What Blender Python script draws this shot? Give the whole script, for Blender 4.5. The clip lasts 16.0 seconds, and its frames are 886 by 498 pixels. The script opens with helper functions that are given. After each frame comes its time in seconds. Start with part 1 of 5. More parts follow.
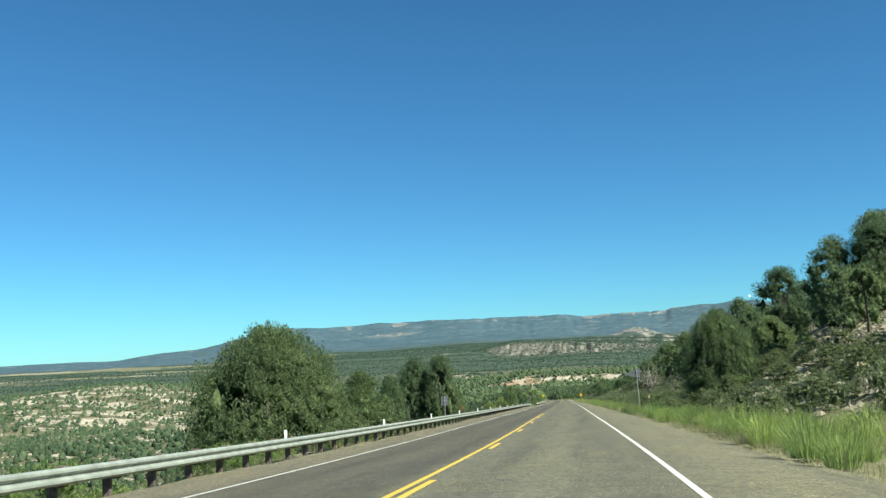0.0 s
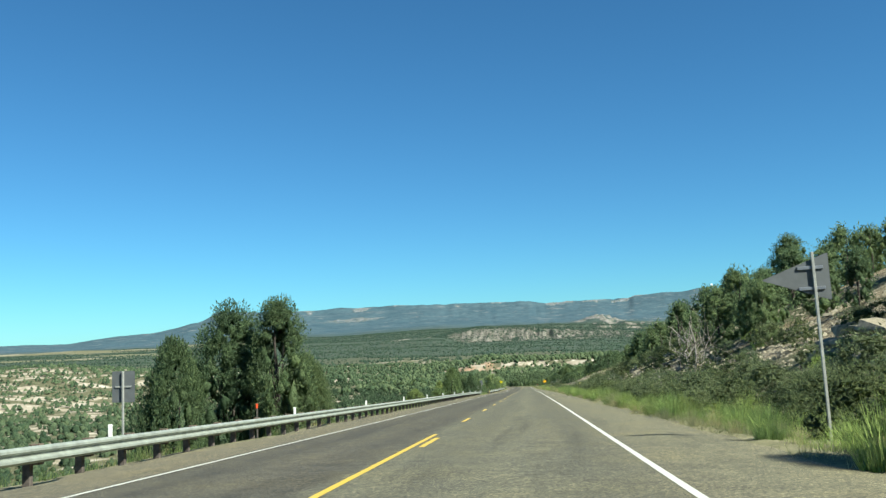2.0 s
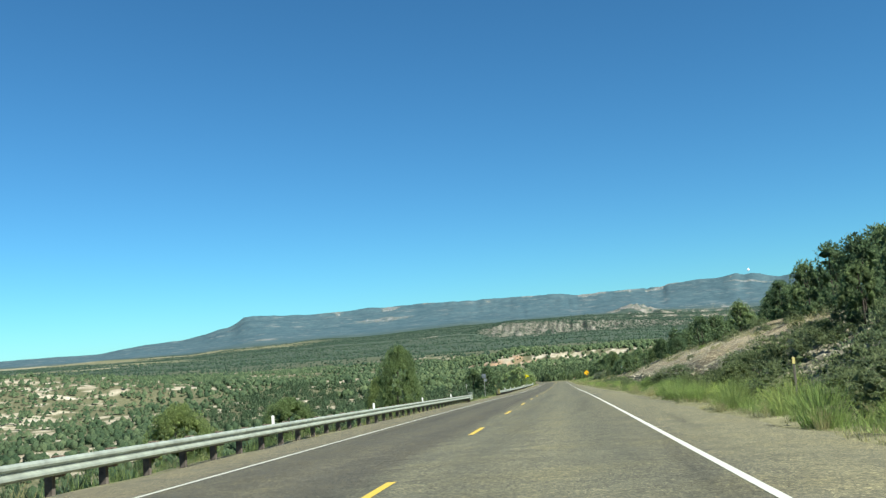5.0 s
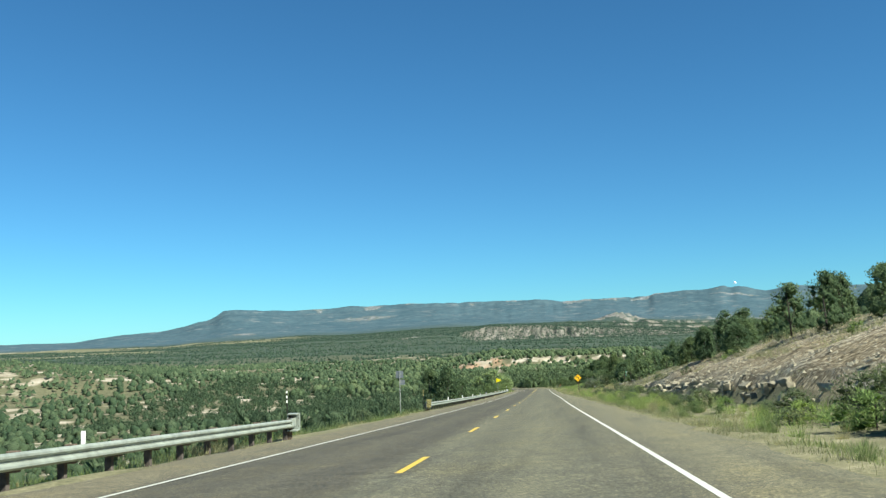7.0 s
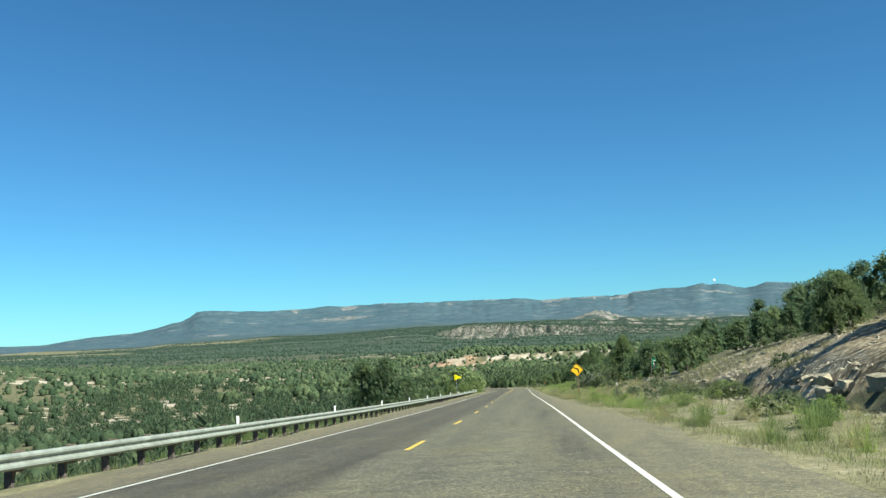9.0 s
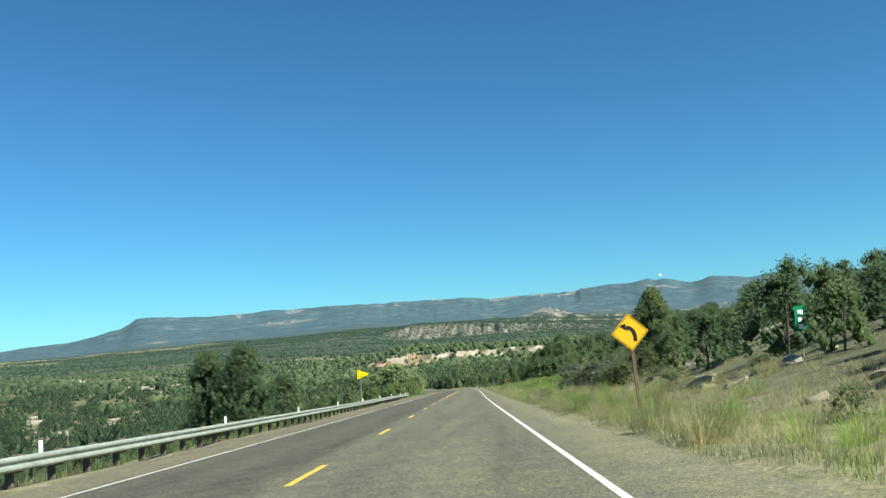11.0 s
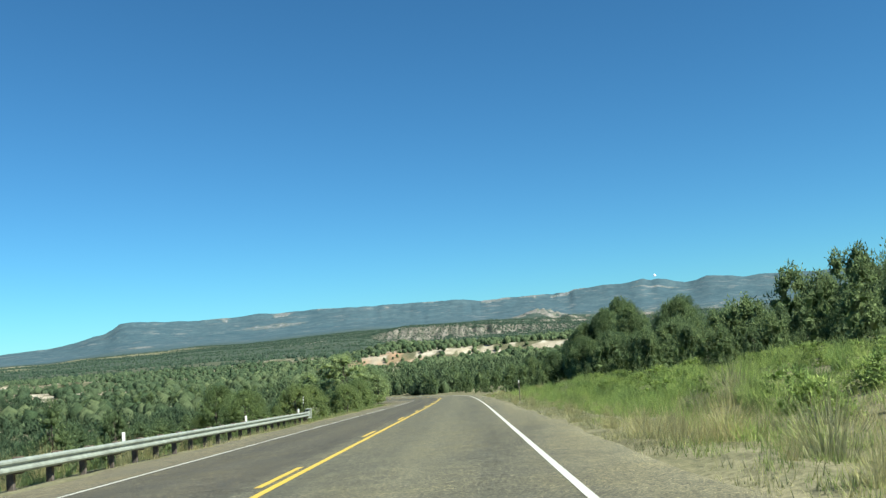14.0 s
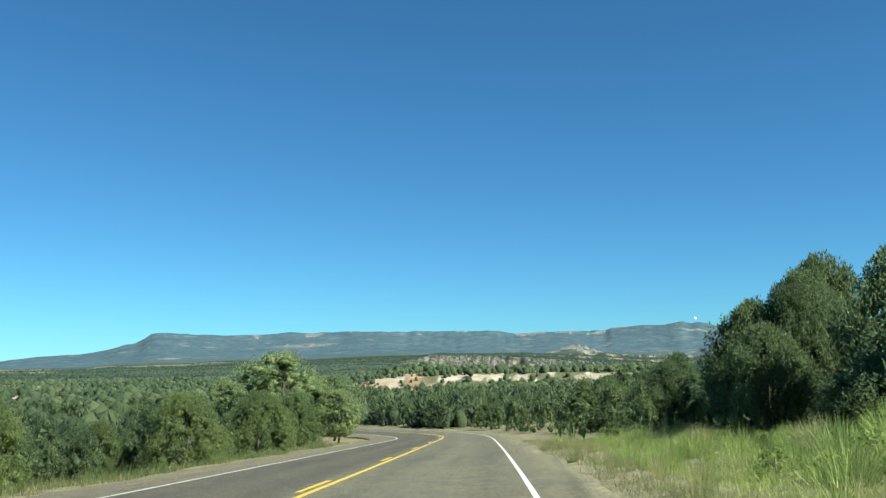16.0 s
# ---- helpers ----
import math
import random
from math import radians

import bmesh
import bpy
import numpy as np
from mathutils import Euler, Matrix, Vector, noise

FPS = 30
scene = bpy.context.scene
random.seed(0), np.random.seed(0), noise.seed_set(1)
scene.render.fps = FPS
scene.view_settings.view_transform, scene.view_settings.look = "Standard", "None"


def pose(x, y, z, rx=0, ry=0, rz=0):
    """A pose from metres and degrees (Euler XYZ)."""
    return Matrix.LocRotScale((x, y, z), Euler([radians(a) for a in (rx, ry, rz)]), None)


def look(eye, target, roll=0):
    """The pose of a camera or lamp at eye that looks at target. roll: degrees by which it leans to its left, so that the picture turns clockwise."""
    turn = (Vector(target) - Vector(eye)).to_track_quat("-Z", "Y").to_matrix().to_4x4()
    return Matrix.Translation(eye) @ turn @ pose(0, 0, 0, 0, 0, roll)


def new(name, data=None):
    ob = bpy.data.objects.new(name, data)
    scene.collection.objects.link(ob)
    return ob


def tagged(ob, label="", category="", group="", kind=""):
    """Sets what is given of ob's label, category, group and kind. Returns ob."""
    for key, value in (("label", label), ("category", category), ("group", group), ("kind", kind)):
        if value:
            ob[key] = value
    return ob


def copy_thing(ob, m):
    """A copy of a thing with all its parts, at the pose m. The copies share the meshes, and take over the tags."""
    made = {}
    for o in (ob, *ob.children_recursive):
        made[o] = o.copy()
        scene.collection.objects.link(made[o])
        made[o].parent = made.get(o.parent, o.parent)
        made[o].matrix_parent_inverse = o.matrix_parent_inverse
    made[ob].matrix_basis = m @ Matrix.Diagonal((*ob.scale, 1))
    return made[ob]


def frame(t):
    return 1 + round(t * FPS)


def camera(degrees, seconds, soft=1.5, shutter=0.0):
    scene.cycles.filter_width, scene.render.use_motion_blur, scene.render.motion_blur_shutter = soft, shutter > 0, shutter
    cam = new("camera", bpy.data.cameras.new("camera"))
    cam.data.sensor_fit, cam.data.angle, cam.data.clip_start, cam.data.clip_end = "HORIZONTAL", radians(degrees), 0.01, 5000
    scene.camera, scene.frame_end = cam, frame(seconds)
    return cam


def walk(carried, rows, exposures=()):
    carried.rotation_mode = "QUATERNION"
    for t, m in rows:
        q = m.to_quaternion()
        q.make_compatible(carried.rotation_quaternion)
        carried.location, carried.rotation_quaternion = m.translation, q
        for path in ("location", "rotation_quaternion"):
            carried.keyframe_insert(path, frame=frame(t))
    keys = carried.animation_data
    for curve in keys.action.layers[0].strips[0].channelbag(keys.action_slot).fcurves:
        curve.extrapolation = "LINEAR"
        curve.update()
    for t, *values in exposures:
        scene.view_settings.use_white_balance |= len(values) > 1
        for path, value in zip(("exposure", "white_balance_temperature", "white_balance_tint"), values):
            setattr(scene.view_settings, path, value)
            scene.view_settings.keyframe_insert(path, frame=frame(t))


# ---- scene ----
# ---- camera ----
cam = camera(51.46, 16.0, soft=1.4)
# seconds, place, yaw to the left, pitch up, roll
PATH = [
    (0.0, 2.462, 0.000, 1.100, 8.954, 6.166, -2.416),
    (0.5, 2.149, 13.644, 0.247, 9.179, 5.459, -1.841),
    (1.0, 1.790, 27.300, -0.563, 8.945, 4.919, -1.549),
    (1.5, 1.345, 41.002, -1.361, 8.123, 5.183, -1.707),
    (2.0, 0.967, 54.751, -2.200, 6.751, 5.250, -1.902),
    (2.5, 0.573, 68.511, -3.008, 5.253, 5.397, -2.316),
    (3.0, 0.211, 82.303, -3.773, 3.566, 6.032, -3.728),
    (3.5, -0.119, 96.108, -4.582, 3.070, 6.177, -5.052),
    (4.0, -0.600, 109.856, -5.395, 4.220, 5.690, -4.950),
    (4.5, -1.025, 123.568, -6.180, 6.900, 5.200, -5.500),
    (4.7, -1.265, 129.110, -6.540, 7.920, 5.210, -5.050),
    (5.7, -2.130, 156.960, -8.160, 8.300, 5.200, -2.300),
    (6.8, -3.130, 187.730, -9.960, 7.900, 5.260, -1.750),
    (7.0, -3.319, 193.308, -10.289, 7.767, 5.324, -1.823),
    (7.5, -3.803, 207.234, -11.144, 7.398, 5.501, -2.347),
    (8.0, -4.174, 221.251, -11.990, 6.980, 5.651, -2.587),
    (8.5, -4.521, 235.287, -12.863, 6.873, 5.564, -2.406),
    (9.0, -4.859, 249.245, -13.686, 6.433, 5.304, -2.220),
    (9.2, -5.000, 254.750, -14.010, 6.180, 5.250, -2.300),
    (10.2, -5.800, 282.150, -15.640, 4.500, 5.200, -3.000),
    (11.3, -6.780, 312.200, -17.400, 2.620, 5.240, -3.780),
    (11.5, -6.956, 317.721, -17.722, 2.323, 5.242, -3.827),
    (12.0, -7.476, 331.791, -18.533, 1.561, 5.190, -3.647),
    (12.5, -7.980, 345.982, -19.337, 0.303, 5.108, -3.914),
    (13.0, -8.427, 360.288, -20.160, 0.148, 5.216, -4.683),
    (13.5, -8.909, 374.620, -20.965, 0.848, 4.964, -5.253),
    (14.0, -9.277, 388.985, -21.768, 2.541, 5.422, -4.074),
    (14.5, -9.606, 403.385, -22.578, 4.062, 5.985, -2.960),
    (15.0, -9.945, 417.811, -23.380, 4.859, 6.263, -2.036),
    (15.5, -10.297, 432.239, -24.168, 4.658, 6.757, -0.573),
    (16.0, -10.657, 446.670, -24.959, 4.850, 7.387, -0.371),
]
walk(cam, [(t, pose(x, y, z, 0, 0, yaw) @ pose(0, 0, 0, 90 + pitch) @ pose(0, 0, 0, 0, 0, roll))
           for t, x, y, z, yaw, pitch, roll in PATH])

# ---- world and sun ----
SUN_TO = Vector((0.88, -0.47, 0.95)).normalized()
world = bpy.data.worlds.new("sky")
scene.world = world
world.use_nodes = True
wt = world.node_tree
sky = wt.nodes.new("ShaderNodeTexSky")
sky.sky_type = "NISHITA"
sky.sun_disc = False
sky.sun_elevation = math.asin(SUN_TO.z)
sky.sun_rotation = math.atan2(SUN_TO.x, SUN_TO.y)
sky.altitude = 2000
sky.air_density, sky.dust_density, sky.ozone_density = 1.0, 0.35, 3.0
tint = wt.nodes.new("ShaderNodeMix")
tint.data_type, tint.blend_type = "RGBA", "MULTIPLY"
tint.inputs["Factor"].default_value = 1.0
tint.inputs["B"].default_value = (0.36, 0.83, 1.0, 1)
wt.links.new(sky.outputs[0], tint.inputs["A"])
wt.links.new(tint.outputs["Result"], wt.nodes["Background"].inputs[0])
wt.nodes["Background"].inputs[1].default_value = 0.052
sun_data = bpy.data.lights.new("sun", "SUN")
sun_data.energy, sun_data.angle, sun_data.color = 5.0, radians(0.5), (0.94, 0.96, 0.83)
sun = new("sun", sun_data)
sun.matrix_basis = look(SUN_TO * 50, (0, 0, 0))
scene.view_settings.exposure = 1.28

# ---- noise in numpy, the road's line and the ground's height ----
def vnoise(x, y, seed=0):
    """Smooth value noise of -1..1 over the plane."""
    xi, yi = np.floor(x).astype(np.int64), np.floor(y).astype(np.int64)
    fx, fy = x - xi, y - yi
    fx, fy = fx * fx * (3 - 2 * fx), fy * fy * (3 - 2 * fy)
    def h(a, b):
        n = (a * 374761393 + b * 668265263 + seed * 1442695041) & 0x7FFFFFFF
        n = ((n ^ (n >> 13)) * 1274126177) & 0x7FFFFFFF
        return ((n ^ (n >> 16)) & 0xFFFF) / 32767.5 - 1
    a, b = h(xi, yi), h(xi + 1, yi)
    c, d = h(xi, yi + 1), h(xi + 1, yi + 1)
    return (a + (b - a) * fx) * (1 - fy) + (c + (d - c) * fx) * fy

def fbm(x, y, octaves=4, seed=0):
    out, amp = 0 * x, 1.0
    for k in range(octaves):
        out = out + amp * vnoise(x * 2**k, y * 2**k, seed + k)
        amp *= 0.5
    return out

def step(a, b, x):
    t = np.clip((x - a) / (b - a), 0, 1)
    return t * t * (3 - 2 * t)

ROAD_S = np.arange(-80.0, 720.0, 2.0)
kap = np.interp(ROAD_S, [-20, 20, 60, 100, 140, 180, 220, 260, 300, 340, 380, 420, 460, 500, 512, 530, 640, 700],
                [2.354, 0.623, -0.13, 0.103, -0.004, -0.004, 0.067, -0.122, 0.252, -0.062, -0.155, 0.003, 0.352, 0.2, 0.6, 11.0, 11.0, 4.0]) / 1000
grade = np.interp(ROAD_S, [-20, 40, 100, 160, 220, 280, 340, 400, 460, 520, 560, 620],
                  [-0.0662, -0.0581, -0.0584, -0.058, -0.0618, -0.0586, -0.0571, -0.0553, -0.0569, -0.0596, -0.045, 0.0])
heading = np.cumsum(kap) * 2
heading -= np.interp(0, ROAD_S, heading)
ROAD_X, ROAD_Y, ROAD_Z = np.cumsum(-np.sin(heading)) * 2, np.cumsum(np.cos(heading)) * 2, np.cumsum(grade) * 2
for line in (ROAD_X, ROAD_Y, ROAD_Z):
    line -= np.interp(0, ROAD_S, line)
CROWN, BANK = 0.015, 0.0265

def road_at(s, o=0.0, up=0.0):
    """A place at s metres along the road, o to its right, up above its surface."""
    a = np.interp(s, ROAD_S, heading)
    return (np.interp(s, ROAD_S, ROAD_X) + o * np.cos(a), np.interp(s, ROAD_S, ROAD_Y) + o * np.sin(a),
            np.interp(s, ROAD_S, ROAD_Z) - CROWN * np.abs(o) + BANK * o + up)

def road_near(x, y):
    """s and o of the road for places in the plane."""
    x, y = np.asarray(x, float).ravel(), np.asarray(y, float).ravel()
    s, o = np.full_like(x, 800.0), np.where(x < 0, -999.0, 999.0)
    near = np.flatnonzero((y < 1000) & ((np.abs(x) < 900) | (y < -100)))
    for k in range(0, len(near), 20000):
        pick = near[k:k + 20000]
        a, b = x[pick], y[pick]
        d = (a[:, None] - ROAD_X[::2]) ** 2 + (b[:, None] - ROAD_Y[::2]) ** 2
        j = d.argmin(1) * 2
        dx, dy, c, n = a - ROAD_X[j], b - ROAD_Y[j], np.cos(heading[j]), np.sin(heading[j])
        s[pick] = ROAD_S[j] + (-dx * n + dy * c)
        o[pick] = np.where(np.abs(dx * c + dy * n) < 30, dx * c + dy * n, np.sign(dx * c + dy * n) * np.sqrt(d.min(1)))
    return s, o

EYE = (-6.0, 221.0)

def shoulder(s):
    """Where the right-hand shoulder ends."""
    return np.interp(s, [0, 270, 325, 520, 560], [5.75, 5.75, 5.05, 4.95, 5.6])

# the mesa's rim and the foot of its slope, as heights over the valley by bearing
RIM = ([-60, -25, -18.7, -15.9, -14.9, -12.8, -11.6, -10.6, -10.1, -9.64, -9.16, -8.3, -5.1, -4.8, -2.6, 0.5, 1.55, 4.35, 8.2, 13.5, 16.2, 19, 20.8, 21.4, 22.1, 22.9, 23.6, 25.2, 27.4, 29.8, 60],
       [149, 149, 152, 166, 154, 172, 152, 171, 178, 175, 185, 170, 159, 146, 144, 136, 149, 153, 149, 147, 138, 138, 148, 141, 100, 89, 69, 45, 33, 5, -8])
FOOT = ([-60, -12, -8, -2, 3, 7, 10, 13.5, 17, 22, 25, 30, 60], [6, 8, 11, 21, 20, 18, 11, 2, -2, -11, -24, -24, -27])
BLUFF = ([-10, -8.5, -6, -2, 1.3, 5, 7.5], [-27, -22, -14, -3, 5, 7, -6])

def far_rise(x, y, r, az):
    """What the far land rises over the valley floor: plain, gullied bluffs, benches and mesa."""
    rim = np.interp(az, *RIM) + 2.5 * vnoise(az * 1.9, az * 0, 40) * step(24, 20, az)
    foot, brow = np.interp(az, *FOOT), np.interp(az, *BLUFF)
    plain = (foot + 34) * np.clip((r - 1350) / 1950, 0, 1) ** 1.15
    gully = 60 * np.abs(vnoise(x / 17, y / 300, 21)) + 18 * vnoise(x / 8, y / 60, 22) + 30 * vnoise(x / 60, y / 300, 23)
    u = np.clip((r - 2540) / 760, 0, 1)
    w = u + 0.10 * vnoise(az * 1.3, az * 0, 25) + 0.05 * vnoise(az * 4.1, r / 90, 26)
    bench = 0.25 * u + 0.40 * step(0.40, 0.52, w) * step(0, 0.2, u) + 0.35 * step(0.80, 0.92, w)
    cut_land = 6 * np.clip((r - 1350) / 950, 0, 1) + (brow + 28) * step(2280 + gully, 2520 + gully, r) + (foot - brow) * bench
    bad = step(-10.5, -9.0, az) * step(8.0, 5.5, az)
    rise = plain + (cut_land - plain) * bad
    rise += 34 * np.exp(-((az + 3.1) / 1.2) ** 2 - ((r - 3420) / 130) ** 2) * (0.8 + 0.2 * vnoise(az * 5, r / 60, 27))
    ridge = 110 * np.abs(vnoise(az * 0.35, r / 900, 31)) + 30 * np.abs(vnoise(az * 1.4, r / 500, 32))
    up = step(3300, 4500, r + 0.5 * ridge) * 0.36 + step(4120, 4660, r + 0.62 * ridge) * 0.48 + np.clip((r + 0.22 * ridge - 4590) / 40, 0, 1) * 0.16
    return rise + (rim - foot) * up

def ledge_side(s):
    """Where the rock face of the road cut stands, to the right of the road."""
    return np.interp(s, [150, 258, 270, 288, 330], [11.4, 11.4, 12.1, 13.2, 14.2]) + 0.30 * vnoise(s / 5, s * 0, 11) + 0.2 * vnoise(s / 1.9, s * 0, 12)

def ground_z(x, y):
    x, y = np.asarray(x, float), np.asarray(y, float)
    shape = x.shape
    x, y = x.ravel(), y.ravel()
    s, o = road_near(x, y)
    zr = np.interp(s, ROAD_S, ROAD_Z)
    # the valley floor with low swells, then bench, bluffs and mesa
    r = np.hypot(x - EYE[0], y - EYE[1])
    az = np.degrees(np.arctan2(-(x - EYE[0]), y - EYE[1]))
    ahead = step(75, 60, np.abs(az))
    zv = -34 + 3.5 * fbm(x / 160, y / 160, 3, 3) * step(60, 300, r) + 1.0 * fbm(x / 30, y / 30, 2, 9)
    zv += 16 * np.exp(-(((x + 330) / 120) ** 2 + ((y - 640) / 90) ** 2))
    zv += 9 * np.exp(-(((x + 380) / 80) ** 2 + ((y - 480) / 110) ** 2))
    red = step(-110, -60, x) * step(80, 40, x)
    zv += red * 9 * step(800 + 10 * vnoise(x / 14, y / 40, 5), 815 + 10 * vnoise(x / 14, y / 40, 5), y) * step(1100, 900, y)
    zv += far_rise(x, y, r, az) * ahead
    # the road's shelf: a cut hill on the right, a falling slope on the left
    m = np.interp(s, [-60, 40, 70, 150, 190, 300, 340, 420, 480, 700], [0.50, 0.47, 0.42, 0.41, 0.28, 0.26, 0.28, 0.16, 0.06, 0.05])
    rr = np.maximum(0, o - 9)
    hill = m * rr * (1 - np.exp(-rr / 3))
    steep = step(95, 125, s) * step(205, 180, s)
    hill += steep * 0.9 * step(8.6, 12.6, o)
    face = ledge_side(s)
    beyond = np.maximum(0, o - face - 0.3)
    bank = 1.15 * step(face - 0.1, face + 0.5, o) + 0.47 * 9 * np.tanh(beyond / 9) + 0.16 * np.maximum(0, beyond - 8)
    cut = step(178, 205, s) * step(328, 300, s)
    hill += cut * (bank - hill)
    hill = 20 * np.tanh(hill / 20)
    hill += 0.35 * fbm(x / 9, y / 9, 2, 14) * step(9, 14, o) * (1 - 0.6 * cut)
    hill += 0.22 * cut * fbm(x / 2.2, y / 2.2, 2, 15) * step(face + 0.5, face + 2, o)
    hill *= step(640, 520, s)
    zr_side = zr - CROWN * np.minimum(np.abs(o), 8) + BANK * np.clip(o, -8, 8)
    zr_side -= 0.16 * step(-5.6, -7.0, o)
    zright = zr_side + hill - 0.20 * np.exp(-((o - 7.8) / 1.2) ** 2)
    fall = np.exp(-(np.maximum(0, -7.6 - o) / 42) ** 1.15)
    zleft = zv + (zr_side - zv) * fall
    wr = step(420, 90, o) * step(760, 560, s)
    z = np.where(o > 0, zv + (zright - zv) * wr, zleft)
    z = np.where((s <= -79), np.where(o > 0, zright, zleft), z)
    z = zv + (z - zv) * step(705, 630, s)
    bumps = 0.07 * fbm(x / 1.7, y / 1.7, 2, 17)
    edge = step(-0.2, 0.4, o - shoulder(s)) + step(-5.7, -6.3, o)
    z = z - 0.14 * (1 - np.clip(edge, 0, 1)) + bumps * np.clip(edge, 0, 1)
    return z.reshape(shape)

# ---- material helpers ----
def material(name, rough=0.9, spec=0.2):
    mat = bpy.data.materials.new(name)
    mat.use_nodes = True
    b = mat.node_tree.nodes["Principled BSDF"]
    b.inputs["Roughness"].default_value = rough
    b.inputs["Specular IOR Level"].default_value = spec
    return mat, mat.node_tree, b

def nd(nt, kind, **values):
    n = nt.nodes.new(kind)
    for key, value in values.items():
        n.inputs[key.replace("_", " ")].default_value = value
    return n

def ramp(nt, fac, stops):
    n = nt.nodes.new("ShaderNodeValToRGB")
    e = n.color_ramp.elements
    while len(e) < len(stops):
        e.new(0.5)
    for k, (p, c) in enumerate(stops):
        e[k].position, e[k].color = p, (*c, 1)
    nt.links.new(fac, n.inputs[0])
    return n.outputs[0]

def noise_fac(nt, scale, detail=4, rough=0.6, vec=None):
    n = nd(nt, "ShaderNodeTexNoise", Scale=scale, Detail=detail, Roughness=rough)
    if vec is None:
        vec = nt.nodes.new("ShaderNodeNewGeometry").outputs["Position"]
    nt.links.new(vec, n.inputs["Vector"])
    return n.outputs["Fac"]

def mix(nt, fac, a, b, blend="MIX"):
    n = nt.nodes.new("ShaderNodeMix")
    n.data_type, n.blend_type = "RGBA", blend
    for socket, value in ((n.inputs["Factor"], fac), (n.inputs["A"], a), (n.inputs["B"], b)):
        if isinstance(value, tuple):
            socket.default_value = (*value, 1)
        elif isinstance(value, (int, float)):
            socket.default_value = value
        else:
            nt.links.new(value, socket)
    return n.outputs["Result"]

def calc(nt, op, a, b=0.0, clamp=False):
    n = nt.nodes.new("ShaderNodeMath")
    n.operation, n.use_clamp = op, clamp
    for k, value in enumerate((a, b)):
        if isinstance(value, (int, float)):
            n.inputs[k].default_value = value
        else:
            nt.links.new(value, n.inputs[k])
    return n.outputs[0]

def attr(nt, name):
    n = nt.nodes.new("ShaderNodeAttribute")
    n.attribute_name = name
    return n

def bump(nt, b, height, strength=0.4, distance=0.02):
    n = nd(nt, "ShaderNodeBump", Strength=strength, Distance=distance)
    nt.links.new(height, n.inputs["Height"])
    nt.links.new(n.outputs[0], b.inputs["Normal"])

def plain(name, colour, rough=0.6, metal=0.0, spec=0.3, vary=0.15, scale=6.0):
    mat, nt, b = material(name, rough, spec)
    b.inputs["Metallic"].default_value = metal
    f = noise_fac(nt, scale, 5)
    dark = tuple(c * (1 - vary) for c in colour)
    lite = tuple(min(1, c * (1 + vary)) for c in colour)
    nt.links.new(ramp(nt, f, [(0.3, dark), (0.7, lite)]), b.inputs["Base Color"])
    return mat

